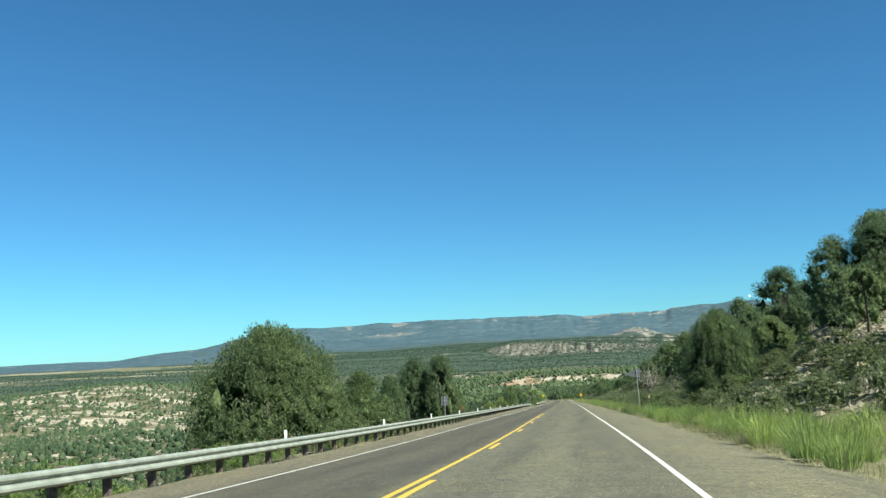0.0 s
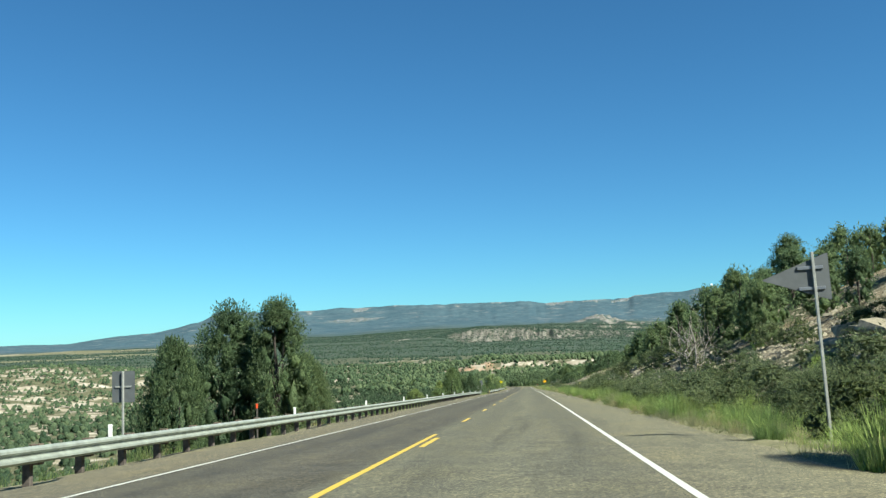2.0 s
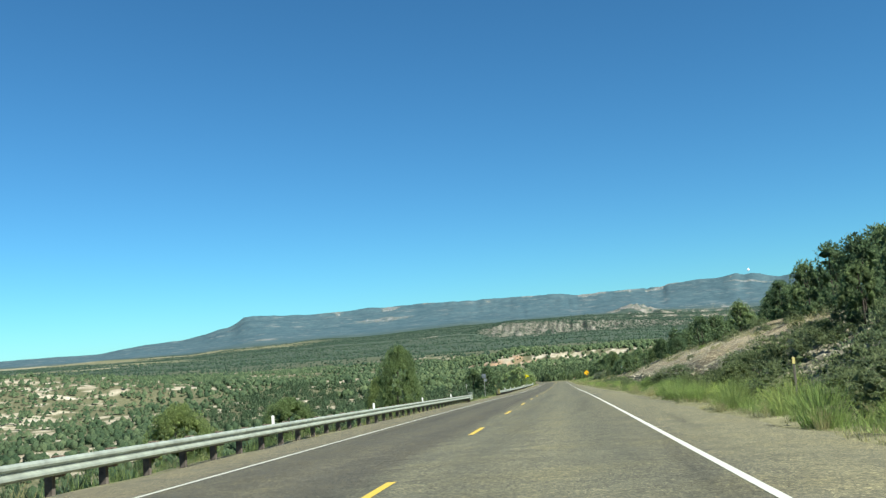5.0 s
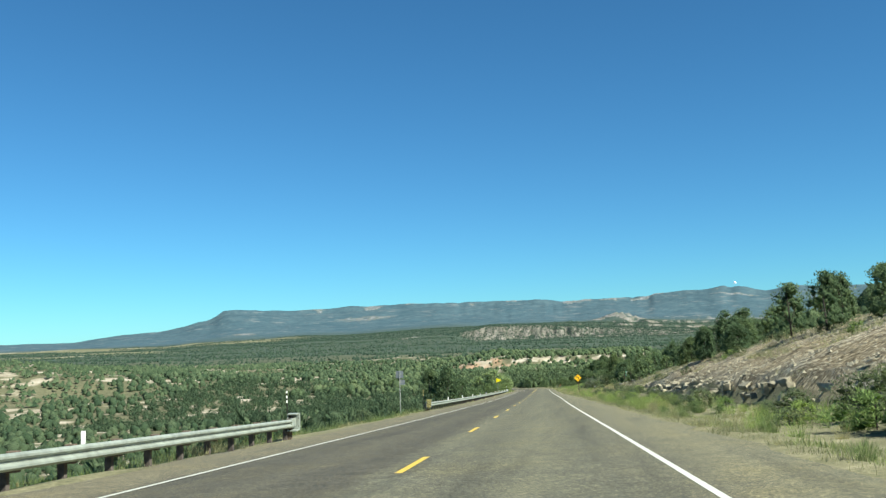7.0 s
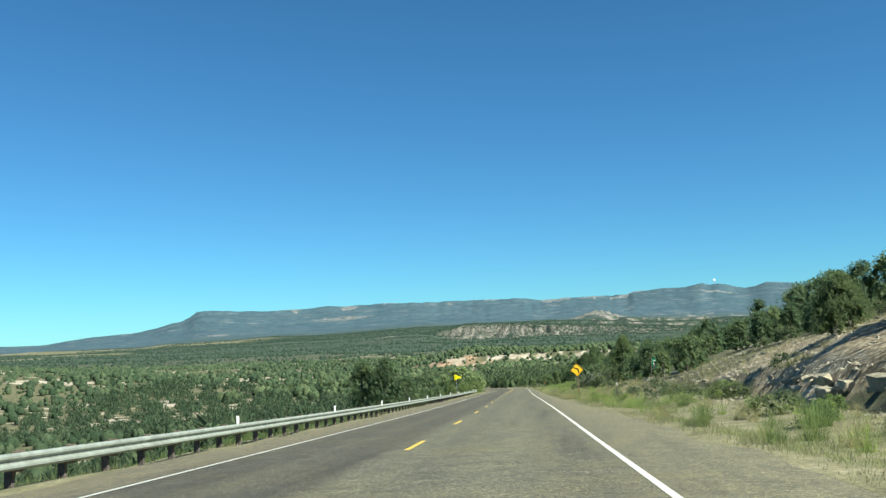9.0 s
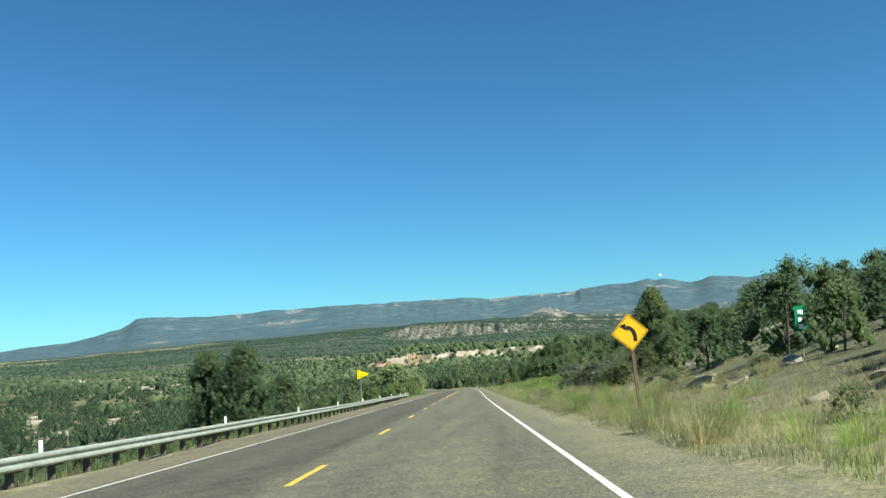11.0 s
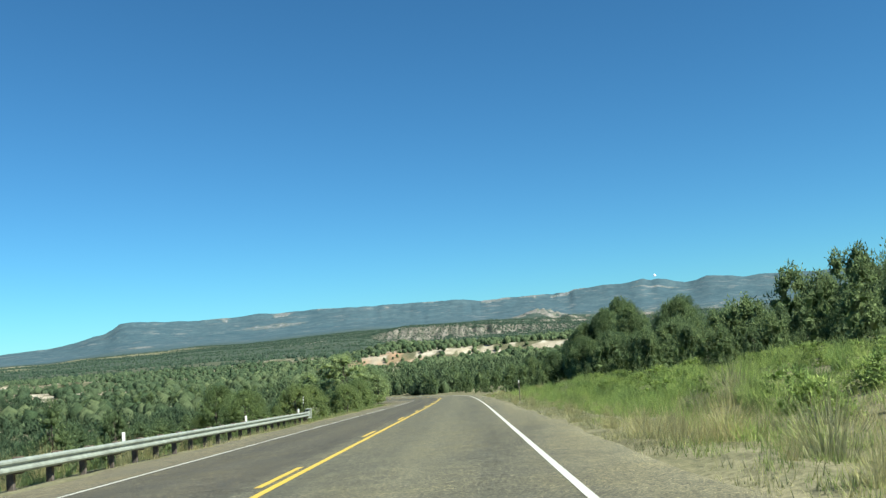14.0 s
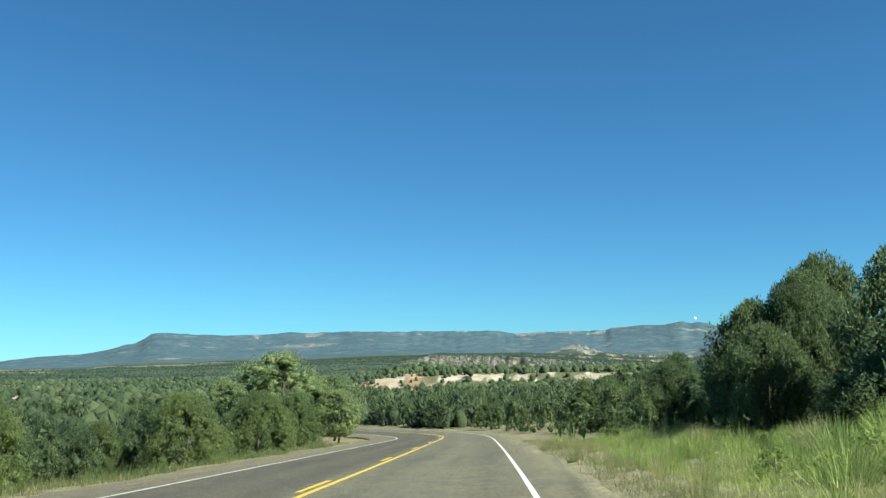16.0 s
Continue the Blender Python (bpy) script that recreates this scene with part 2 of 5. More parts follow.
def make_ground_material():
    mat, nt, b = material("ground", 0.95, 0.1)
    bare, grass, far = attr(nt, "bare").outputs["Fac"], attr(nt, "grass").outputs["Fac"], attr(nt, "forest").outputs["Fac"]
    redness = attr(nt, "red").outputs["Fac"]
    v = nd(nt, 'ShaderNodeTexVoronoi', Scale=0.13)
    nt.links.new(nt.nodes.new('ShaderNodeNewGeometry').outputs['Position'], v.inputs['Vector'])
    n1, n2, n3 = noise_fac(nt, 0.9, 6), noise_fac(nt, 0.05, 5), noise_fac(nt, 9.0, 4)
    soil = ramp(nt, n1, [(0.25, (0.060, 0.064, 0.036)), (0.55, (0.105, 0.104, 0.062)), (0.8, (0.19, 0.178, 0.12))])
    pale = ramp(nt, noise_fac(nt, 0.16, 6, 0.7), [(0.3, (0.19, 0.16, 0.115)), (0.5, (0.30, 0.262, 0.20)), (0.7, (0.46, 0.43, 0.37))])
    redsoil = ramp(nt, n2, [(0.3, (0.24, 0.150, 0.095)), (0.6, (0.33, 0.215, 0.140))])
    broken = calc(nt, "ADD", calc(nt, "MULTIPLY", noise_fac(nt, 0.07, 7, 0.72), 1.6), -0.80)
    patch = ramp(nt, calc(nt, "ADD", bare, calc(nt, "MULTIPLY", broken, calc(nt, "GREATER_THAN", bare, 0.02)), True), [(0.32, (0, 0, 0)), (0.55, (1, 1, 1))])
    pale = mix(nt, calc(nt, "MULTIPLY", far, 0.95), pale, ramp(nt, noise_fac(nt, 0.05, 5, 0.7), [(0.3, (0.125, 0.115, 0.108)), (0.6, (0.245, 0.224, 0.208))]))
    # mesa rock: pale tones with haze blue mixed into them
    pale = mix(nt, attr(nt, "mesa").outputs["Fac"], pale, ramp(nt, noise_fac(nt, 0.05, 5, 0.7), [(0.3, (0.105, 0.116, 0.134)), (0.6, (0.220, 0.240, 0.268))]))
    rubble = nd(nt, "ShaderNodeTexVoronoi", Scale=4.5)
    nt.links.new(nt.nodes.new("ShaderNodeNewGeometry").outputs["Position"], rubble.inputs["Vector"])
    chip = nt.nodes.new("ShaderNodeSeparateColor")
    nt.links.new(rubble.outputs["Color"], chip.inputs[0])
    stones = mix(nt, 1.0, pale, ramp(nt, chip.outputs[0], [(0.0, (0.65, 0.60, 0.52)), (0.5, (1.25, 1.20, 1.08)), (1.0, (1.85, 1.75, 1.50))]), "MULTIPLY")
    stones = mix(nt, 1.0, stones, ramp(nt, rubble.outputs["Distance"], [(0.25, (1, 1, 1)), (0.6, (0.55, 0.53, 0.5))]), "MULTIPLY")
    stony = attr(nt, "stony").outputs["Fac"]
    pale = mix(nt, stony, pale, stones)
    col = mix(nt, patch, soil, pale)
    long = nd(nt, "ShaderNodeMapping", Scale=(0.075, 0.010, 0.03))
    nt.links.new(nt.nodes.new("ShaderNodeNewGeometry").outputs["Position"], long.inputs["Vector"])
    gulch = ramp(nt, noise_fac(nt, 1.0, 6, 0.7, long.outputs[0]), [(0.38, (0.50, 0.52, 0.48)), (0.50, (0.88, 0.84, 0.80)), (0.62, (1.08, 1.06, 1.05))])
    col = mix(nt, calc(nt, "MULTIPLY", far, patch), col, mix(nt, 1.0, col, gulch, "MULTIPLY"))
    col = mix(nt, redness, col, redsoil)
    col = mix(nt, calc(nt, "MULTIPLY", grass, ramp(nt, n3, [(0.35, (0.2, 0.2, 0.2)), (0.6, (1, 1, 1))])), col,
              ramp(nt, n1, [(0.25, (0.12, 0.120, 0.065)), (0.5, (0.20, 0.185, 0.11)), (0.75, (0.31, 0.275, 0.18))]))
    # crown tones of the distant woods, some haze blue included in the colour
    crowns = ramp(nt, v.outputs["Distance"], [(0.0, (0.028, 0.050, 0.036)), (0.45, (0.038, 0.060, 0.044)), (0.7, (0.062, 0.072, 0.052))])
    specks = ramp(nt, v.outputs["Distance"], [(0.30, (1, 1, 1)), (0.42, (0, 0, 0))])
    col = mix(nt, calc(nt, "MULTIPLY", calc(nt, "MULTIPLY", patch, far), calc(nt, "MULTIPLY", specks, 0.85)), col, (0.075, 0.10, 0.06))
    beds = nd(nt, "ShaderNodeMapping", Scale=(0.010, 0.010, 0.075))
    nt.links.new(nt.nodes.new("ShaderNodeNewGeometry").outputs["Position"], beds.inputs["Vector"])
    ledge = ramp(nt, noise_fac(nt, 1.0, 6, 0.72, beds.outputs[0]), [(0.56, (0, 0, 0)), (0.68, (1, 1, 1))])
    # mesa woods: the blue of distant haze is painted into the forest colour
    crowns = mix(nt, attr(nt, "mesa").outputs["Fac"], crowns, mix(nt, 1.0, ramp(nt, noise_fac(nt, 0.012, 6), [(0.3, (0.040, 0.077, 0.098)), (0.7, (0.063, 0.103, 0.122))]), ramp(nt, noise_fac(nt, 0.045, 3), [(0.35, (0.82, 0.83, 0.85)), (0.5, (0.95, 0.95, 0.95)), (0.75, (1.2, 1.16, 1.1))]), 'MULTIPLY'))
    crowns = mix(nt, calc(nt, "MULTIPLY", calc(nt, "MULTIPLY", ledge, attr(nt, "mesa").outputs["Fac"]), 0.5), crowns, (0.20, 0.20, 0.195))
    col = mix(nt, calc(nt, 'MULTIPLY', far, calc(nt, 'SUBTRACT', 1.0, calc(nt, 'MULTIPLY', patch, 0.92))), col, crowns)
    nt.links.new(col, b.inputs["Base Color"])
    bump(nt, b, calc(nt, "ADD", n3, calc(nt, "MULTIPLY", calc(nt, "MULTIPLY", chip.outputs[1], stony), 2.0)), 0.7, 0.06)
    return mat

def make_asphalt():
    mat, nt, b = material("asphalt", 0.85, 0.25)
    lat = attr(nt, "lat").outputs["Fac"]
    fine, mid = noise_fac(nt, 45, 3, 0.7), noise_fac(nt, 2.2, 5)
    chips = nd(nt, "ShaderNodeTexVoronoi", Scale=55.0)
    nt.links.new(nt.nodes.new("ShaderNodeNewGeometry").outputs["Position"], chips.inputs["Vector"])
    chip = nt.nodes.new("ShaderNodeSeparateColor")
    nt.links.new(chips.outputs["Color"], chip.inputs[0])
    tex = nt.nodes.new("ShaderNodeNewGeometry").outputs["Position"]
    stretch = nd(nt, "ShaderNodeMapping", Scale=(1.4, 0.07, 0.07))
    nt.links.new(tex, stretch.inputs["Vector"])
    streak = noise_fac(nt, 1.0, 5, 0.6, stretch.outputs[0])
    right = ramp(nt, mid, [(0.25, (0.091, 0.090, 0.068)), (0.75, (0.131, 0.130, 0.098))])
    left = ramp(nt, mid, [(0.25, (0.068, 0.065, 0.051)), (0.75, (0.100, 0.096, 0.076))])
    edge = calc(nt, "ADD", lat, calc(nt, "MULTIPLY", calc(nt, "SUBTRACT", mid, 0.5), 0.8))
    side = ramp(nt, calc(nt, "ADD", calc(nt, "MULTIPLY", edge, 0.4), 0.55, True), [(0.35, (0, 0, 0)), (0.5, (1, 1, 1))])
    col = mix(nt, side, left, right)
    # wheel tracks, oil between them and streaks along the road
    track = ramp(nt, calc(nt, "ADD", calc(nt, "MULTIPLY", lat, 0.1), 0.5), [
        (0.0, (1.62, 1.56, 1.40)), (0.11, (1.45, 1.40, 1.28)), (0.135, (0.95, 0.95, 0.95)), (0.17, (0.95, 0.95, 0.95)), (0.24, (0.82, 0.82, 0.84)), (0.32, (1, 1, 1)), (0.42, (0.82, 0.82, 0.84)),
        (0.52, (1.0, 1.0, 1.0)), (0.58, (0.86, 0.86, 0.87)), (0.68, (1.06, 1.06, 1.04)), (0.79, (0.86, 0.86, 0.87)), (0.87, (1.02, 1.0, 0.98)), (0.95, (1.22, 1.19, 1.10))])
    col = mix(nt, 1.0, col, track, "MULTIPLY")
    col = mix(nt, 1.0, col, ramp(nt, streak, [(0.28, (0.68, 0.68, 0.70)), (0.45, (0.98, 0.98, 0.98)), (0.8, (1.12, 1.09, 1.03))]), "MULTIPLY")
    col = mix(nt, 1.0, col, ramp(nt, fine, [(0.3, (0.62, 0.62, 0.62)), (0.5, (1, 1, 1)), (0.72, (1.45, 1.40, 1.30))]), "MULTIPLY")
    col = mix(nt, 1.0, col, ramp(nt, noise_fac(nt, 13, 4, 0.75), [(0.3, (0.66, 0.66, 0.67)), (0.5, (1, 1, 1)), (0.7, (1.4, 1.37, 1.28))]), "MULTIPLY")
    col = mix(nt, 1.0, col, ramp(nt, chip.outputs[0], [(0.0, (0.45, 0.45, 0.47)), (0.5, (0.95, 0.94, 0.92)), (0.85, (1.25, 1.20, 1.10)), (1.0, (2.1, 2.0, 1.75))]), "MULTIPLY")
    col = mix(nt, 1.0, col, ramp(nt, noise_fac(nt, 0.55, 4, 0.65), [(0.35, (0.90, 0.91, 0.93)), (0.5, (1, 1, 1)), (0.68, (1.07, 1.04, 0.94))]), "MULTIPLY")
    nt.links.new(col, b.inputs["Base Color"])
    bump(nt, b, fine, 0.6, 0.012)
    return mat

def make_paint(name, colour, worn):
    mat, nt, b = material(name, 0.6, 0.3)
    f = noise_fac(nt, 14, 6, 0.7)
    nt.links.new(ramp(nt, f, [(0.24, worn), (0.36, tuple(0.85 * c for c in colour)), (0.6, colour)]), b.inputs["Base Color"])
    return mat

def make_leaf(name, dark, lite, rough=0.75, trans=0.45):
    mat, nt, b = material(name, rough, 0.15)
    rnd = nt.nodes.new("ShaderNodeNewGeometry").outputs["Random Per Island"]
    orand = nt.nodes.new("ShaderNodeObjectInfo").outputs["Random"]
    col = ramp(nt, rnd, [(0.0, dark), (0.6, tuple((a + c) / 2 for a, c in zip(dark, lite))), (1.0, lite)])
    col = mix(nt, 1.0, col, ramp(nt, orand, [(0, (0.8, 0.85, 0.85)), (1, (1.18, 1.12, 1.0))]), "MULTIPLY")
    col = mix(nt, 1.0, col, ramp(nt, noise_fac(nt, 0.35, 2), [(0.3, (0.78, 0.8, 0.8)), (0.7, (1.2, 1.15, 1.05))]), "MULTIPLY")
    fine = noise_fac(nt, 9.0, 4, 0.7)
    col = mix(nt, 1.0, col, ramp(nt, fine, [(0.3, (0.6, 0.62, 0.64)), (0.5, (1, 1, 1)), (0.7, (1.4, 1.35, 1.2))]), "MULTIPLY")
    bump(nt, b, fine, 1.0, 0.2)
    nt.links.new(col, b.inputs["Base Color"])
    t = nt.nodes.new("ShaderNodeBsdfTranslucent")
    nt.links.new(col, t.inputs["Color"])
    m = nt.nodes.new("ShaderNodeMixShader")
    m.inputs[0].default_value = trans
    nt.links.new(b.outputs[0], m.inputs[1])
    nt.links.new(t.outputs[0], m.inputs[2])
    nt.links.new(m.outputs[0], nt.nodes["Material Output"].inputs[0])
    return mat

M_GROUND = make_ground_material()
M_ASPHALT = make_asphalt()
M_WHITE = make_paint("white_paint", (0.54, 0.54, 0.48), (0.22, 0.21, 0.18))
M_YELLOW = make_paint("yellow_paint", (0.56, 0.385, 0.05), (0.24, 0.19, 0.09))
M_STEEL = plain("galvanised_steel", (0.27, 0.30, 0.265), 0.6, 0.35, 0.4, 0.25, 3.0)
M_WOOD = plain("treated_wood", (0.11, 0.085, 0.065), 0.9, 0, 0.1, 0.4, 9.0)
M_JUNIPER = make_leaf("juniper_leaf", (0.098, 0.158, 0.082), (0.228, 0.310, 0.168), 0.75, 0.58)
M_YOUNG = make_leaf("young_juniper_leaf", (0.19, 0.265, 0.115), (0.34, 0.425, 0.205), 0.75, 0.65)
M_PINE = make_leaf("pinyon_leaf", (0.084, 0.144, 0.080), (0.195, 0.275, 0.155), 0.75, 0.56)
M_BUSH = make_leaf("sage_leaf", (0.125, 0.172, 0.098), (0.240, 0.298, 0.180), 0.75, 0.6)
M_GRASS = make_leaf("grass_blade", (0.19, 0.27, 0.10), (0.33, 0.40, 0.185), 0.7, 0.68)
M_STRAW = make_leaf("dry_grass_blade", (0.30, 0.300, 0.170), (0.47, 0.460, 0.295), 0.7, 0.65)
M_BROAD = make_leaf("cottonwood_leaf", (0.22, 0.31, 0.15), (0.40, 0.49, 0.28), 0.75, 0.6)
M_SCRUB = make_leaf("scrub_leaf", (0.095, 0.135, 0.070), (0.200, 0.245, 0.125), 0.75, 0.55)
M_RABBIT = make_leaf("rabbitbrush_leaf", (0.21, 0.315, 0.105), (0.37, 0.47, 0.195), 0.75, 0.68)
M_WOODS = make_leaf("woods_leaf", (0.050, 0.088, 0.053), (0.122, 0.168, 0.100), 0.95, 0.38)
# woods leaf for far trees, with blue haze put into its colour
M_HAZY_WOODS = make_leaf("hazy_woods_leaf", (0.022, 0.045, 0.035), (0.052, 0.084, 0.062), 0.95, 0.2)
def make_rock():
    mat, nt, b = material("sandstone", 0.9, 0.2)
    f, g = noise_fac(nt, 5, 6), noise_fac(nt, 0.6, 3)
    col = mix(nt, g, ramp(nt, f, [(0.3, (0.17, 0.145, 0.10)), (0.7, (0.33, 0.29, 0.205))]), ramp(nt, f, [(0.3, (0.22, 0.20, 0.145)), (0.7, (0.42, 0.39, 0.30))]))
    col = mix(nt, 1.0, col, ramp(nt, nt.nodes.new("ShaderNodeObjectInfo").outputs["Random"], [(0, (0.75, 0.75, 0.75)), (1, (1.15, 1.12, 1.08))]), "MULTIPLY")
    nt.links.new(col, b.inputs["Base Color"])
    bump(nt, b, f, 0.7, 0.05)
    return mat
M_ROCK = make_rock()
M_MOON = bpy.data.materials.new("moon")
M_MOON.use_nodes = True
_b = M_MOON.node_tree.nodes["Principled BSDF"]
_b.inputs["Base Color"].default_value = (0.6, 0.62, 0.62, 1)
_b.inputs["Emission Color"].default_value = (0.62, 0.85, 1.0, 1)
_b.inputs["Emission Strength"].default_value = 0.18
M_DEADWOOD = plain("dead_wood", (0.27, 0.245, 0.215), 0.9, 0, 0.1, 0.25, 9.0)
M_BARK = plain("bark", (0.075, 0.064, 0.055), 0.95, 0, 0.1, 0.4, 12.0)

# ---- mesh helpers ----
def mesh_of(name, verts, faces, mat, smooth=False):
    me = bpy.data.meshes.new(name)
    me.from_pydata([tuple(v) for v in verts], [], [tuple(f) for f in faces])
    me.materials.append(mat)
    if smooth:
        me.polygons.foreach_set("use_smooth", np.ones(len(me.polygons), bool))
    me.update()
    return me

def mesh_from(name, verts, faces, mat):
    """A mesh of triangles from arrays of places and corners."""
    me = bpy.data.meshes.new(name)
    me.vertices.add(len(verts))
    me.vertices.foreach_set("co", np.asarray(verts, np.float32).ravel())
    me.loops.add(faces.size)
    me.loops.foreach_set("vertex_index", faces.astype(np.int32).ravel())
    me.polygons.add(len(faces))
    me.polygons.foreach_set("loop_start", np.arange(0, faces.size, 3, dtype=np.int32))
    me.materials.append(mat)
    me.update(calc_edges=True)
    return me

def tri_mesh(name, verts, mat, sides=3):
    """A mesh of loose triangles or quads from an array of corners."""
    n = len(verts) // sides
    me = bpy.data.meshes.new(name)
    me.vertices.add(len(verts))
    me.vertices.foreach_set("co", np.asarray(verts, np.float32).ravel())
    me.loops.add(len(verts))
    me.loops.foreach_set("vertex_index", np.arange(len(verts), dtype=np.int32))
    me.polygons.add(n)
    me.polygons.foreach_set("loop_start", np.arange(0, n * sides, sides, dtype=np.int32))
    me.materials.append(mat)
    me.update(calc_edges=True)
    return me

def part(name, bm, mat, parent=None, label=""):
    me = bpy.data.meshes.new(name)
    bm.to_mesh(me)
    bm.free()
    me.materials.append(mat)
    ob = new(name, me)
    ob.parent = parent
    return tagged(ob, label)

def empty(name, label, category, m=None, group="", kind=""):
    ob = new(name)
    ob.empty_display_size = 0.2
    if m is not None:
        ob.matrix_basis = m
    return tagged(ob, label, category, group, kind)

def box(bm, cx, cy, cz, sx, sy, sz, bevel=0.0, m=None):
    got = bmesh.ops.create_cube(bm, size=1, matrix=Matrix.Translation((cx, cy, cz)) @ Matrix.Diagonal((sx, sy, sz, 1)))
    vs = got["verts"]
    if bevel:
        es = list({e for v in vs for e in v.link_edges})
        bmesh.ops.bevel(bm, geom=es, offset=bevel, segments=1, affect="EDGES")
    return bm

# ---- ground: one sheet to the horizon ----
def spread(stops):
    """Coordinates whose spacing goes from stop to stop: rows of (start, spacing)."""
    out, (x, d) = [], stops[0]
    for (x0, d0), (x1, d1) in zip(stops, stops[1:]):
        x = x0
        while x < x1 - 1e-6:
            out.append(x)
            x += d0 + (d1 - d0) * (x - x0) / (x1 - x0)
    out.append(stops[-1][0])
    return np.array(out)

gx = spread([(-4900, 110), (-2500, 38), (-1200, 34), (-500, 12), (-60, 3.0), (-26, 0.9), (30, 1.1), (70, 4), (300, 9), (700, 16), (1600, 42), (2600, 90), (4900, 120)])
gy = spread([(-1500, 90), (-200, 20), (-30, 3.0), (620, 3.0), (760, 5), (950, 5), (1200, 22), (2200, 20), (2300, 14), (2560, 14), (3000, 28), (4150, 28), (4400, 20), (4760, 20), (4980, 40)])
GX, GY = np.meshgrid(gx, gy)
GZ = ground_z(GX, GY)
nx, ny = len(gx), len(gy)
idx = np.arange(nx * ny).reshape(ny, nx)
quads = np.stack([idx[:-1, :-1], idx[:-1, 1:], idx[1:, 1:], idx[1:, :-1]], -1).reshape(-1, 4)
gme = bpy.data.meshes.new("ground")
gme.vertices.add(nx * ny)
gme.vertices.foreach_set("co", np.stack([GX, GY, GZ], -1).astype(np.float32).ravel())
gme.loops.add(quads.size)
gme.loops.foreach_set("vertex_index", quads.astype(np.int32).ravel())
gme.polygons.add(len(quads))
gme.polygons.foreach_set("loop_start", np.arange(0, quads.size, 4, dtype=np.int32))
gme.update(calc_edges=True)
gme.polygons.foreach_set("use_smooth", np.ones(len(quads), bool))
gme.materials.append(M_GROUND)
ground = tagged(new("ground", gme), "dry sandy valley and hillside with scattered grass and pale outcrops", "ground", kind="structure")

def cover(x, y):
    """Shares of bare pale soil, grass, far woods, red soil and haze-tinted mesa woods at places of the ground."""
    x, y = np.asarray(x, float).ravel(), np.asarray(y, float).ravel()
    s, o = road_near(x, y)
    r = np.hypot(x - EYE[0], y - EYE[1])
    az = np.degrees(np.arctan2(-(x - EYE[0]), y - EYE[1]))
    n = fbm(x / 55, y / 55, 4, 51)
    bare = np.maximum(step(0.8, 1.15, n), 0.8 * step(0.25, 0.5, fbm(x / 6, y / 6, 3, 57)) * (r < 1100) * (np.abs(o) > 25))
    slope_at = np.exp(-(((x + 325) / 100) ** 2 + ((y - 540) / 95) ** 2))
    bare = np.maximum(bare, 0.7 * step(0.3, 0.6, slope_at) * step(-0.15, 0.25, fbm(x / 9, y / 9, 3, 56)))
    white = np.exp(-(((x + 425) / 60) ** 2 + ((y - 925) / 34) ** 2)) + np.exp(-(((x + 150) / 22) ** 2 + ((y - 690) / 14) ** 2))
    bare = np.maximum(bare, step(0.35, 0.5, white) * step(-0.5, -0.1, fbm(x / 8, y / 8, 3, 68)))
    e = 60.0
    slope = np.hypot(ground_z(x + e / 2, y) - ground_z(x - e / 2, y), ground_z(x, y + e / 2) - ground_z(x, y - e / 2)) / e
    bad = step(-10.5, -9.0, az) * step(8.0, 5.5, az)
    band = bad * step(2285, 2330, r) * step(2660, 2560, r)
    bare = np.where(r > 900, 0.95 * band * step(-1.1, -0.4, fbm(x / 30, y / 90, 3, 52)), bare)
    # pale scarps of the benches, ledges on the mesa and under its rim
    pale = 0.9 * step(0.10, 0.20, slope) * step(-0.5, 0.1, fbm(az * 3.0, r / 60, 4, 61)) * step(2600, 2700, r) * step(3650, 3500, r) * step(8, 4, az)
    pale = np.maximum(pale, 0.75 * step(0.25, 0.6, fbm(az * 2.6, r / 40, 4, 62)) * step(3200, 3300, r) * step(4000, 3700, r) * step(0, -4, az))
    pale = np.maximum(pale, np.exp(-(((az - 12.8) / 1.9) ** 2 + ((r - 4310) / 75) ** 2) * 1.1) * step(-0.5, 0.2, fbm(az * 2.2, r / 30, 3, 66)) * 0.85)
    pale = np.maximum(pale, 0.8 * step(0.2, 0.5, fbm(az * 0.9, r / 60, 3, 63)) * step(4570, 4590, r) * step(4680, 4660, r) * step(21, 12, az) * step(-12, -9, az))
    pale = np.maximum(pale, 0.9 * np.exp(-((az + 9.8) / 1.3) ** 2) * step(4470, 4490, r) * step(4545, 4525, r))
    pale = np.maximum(pale, 0.8 * np.exp(-((az - 20.2) / 0.8) ** 2) * step(3700, 3740, r) * step(3880, 3840, r))
    track = np.abs(r - 2000 - (11.3 - az) * 130 - 30 * vnoise(az * 2, az * 0, 67))
    pale = np.maximum(pale, 0.7 * step(60, 25, track) * step(7.4, 8.2, az) * step(11.8, 11.0, az) * (r < 2700))
    bare = np.maximum(bare, pale * (r > 1800))
    red = step(-110, -70, x) * step(70, 10, x) * step(785, 800, y) * step(930, 850, y)
    bare = np.maximum(bare, 0.62 * red * step(0.05, 0.4, fbm(x / 16, y / 16, 3, 59)))
    rsoil = red * step(-30, -50, x) * step(835, 815, y) * step(-0.1, 0.4, fbm(x / 9, y / 9, 2, 58))
    grass = np.maximum(step(np.interp(s, [0, 330, 375, 500], [13, 13, 30, 30]), 10, np.abs(o)) * step(-60, -40, s) * step(660, 600, s), 0.15 * step(-0.2, 0.5, fbm(x / 20, y / 20, 3, 53)))
    hillrock = step(10, 13, o) * step(60, 30, o) * step(-0.55, 0.2, fbm(x / 6, y / 6, 3, 54)) * step(335, 300, s)
    grass *= 1 - 0.85 * hillrock
    cutting = step(190, 205, s) * step(325, 305, s) * step(0.2, 0.6, o - ledge_side(s)) * step(11, 8, o - ledge_side(s))
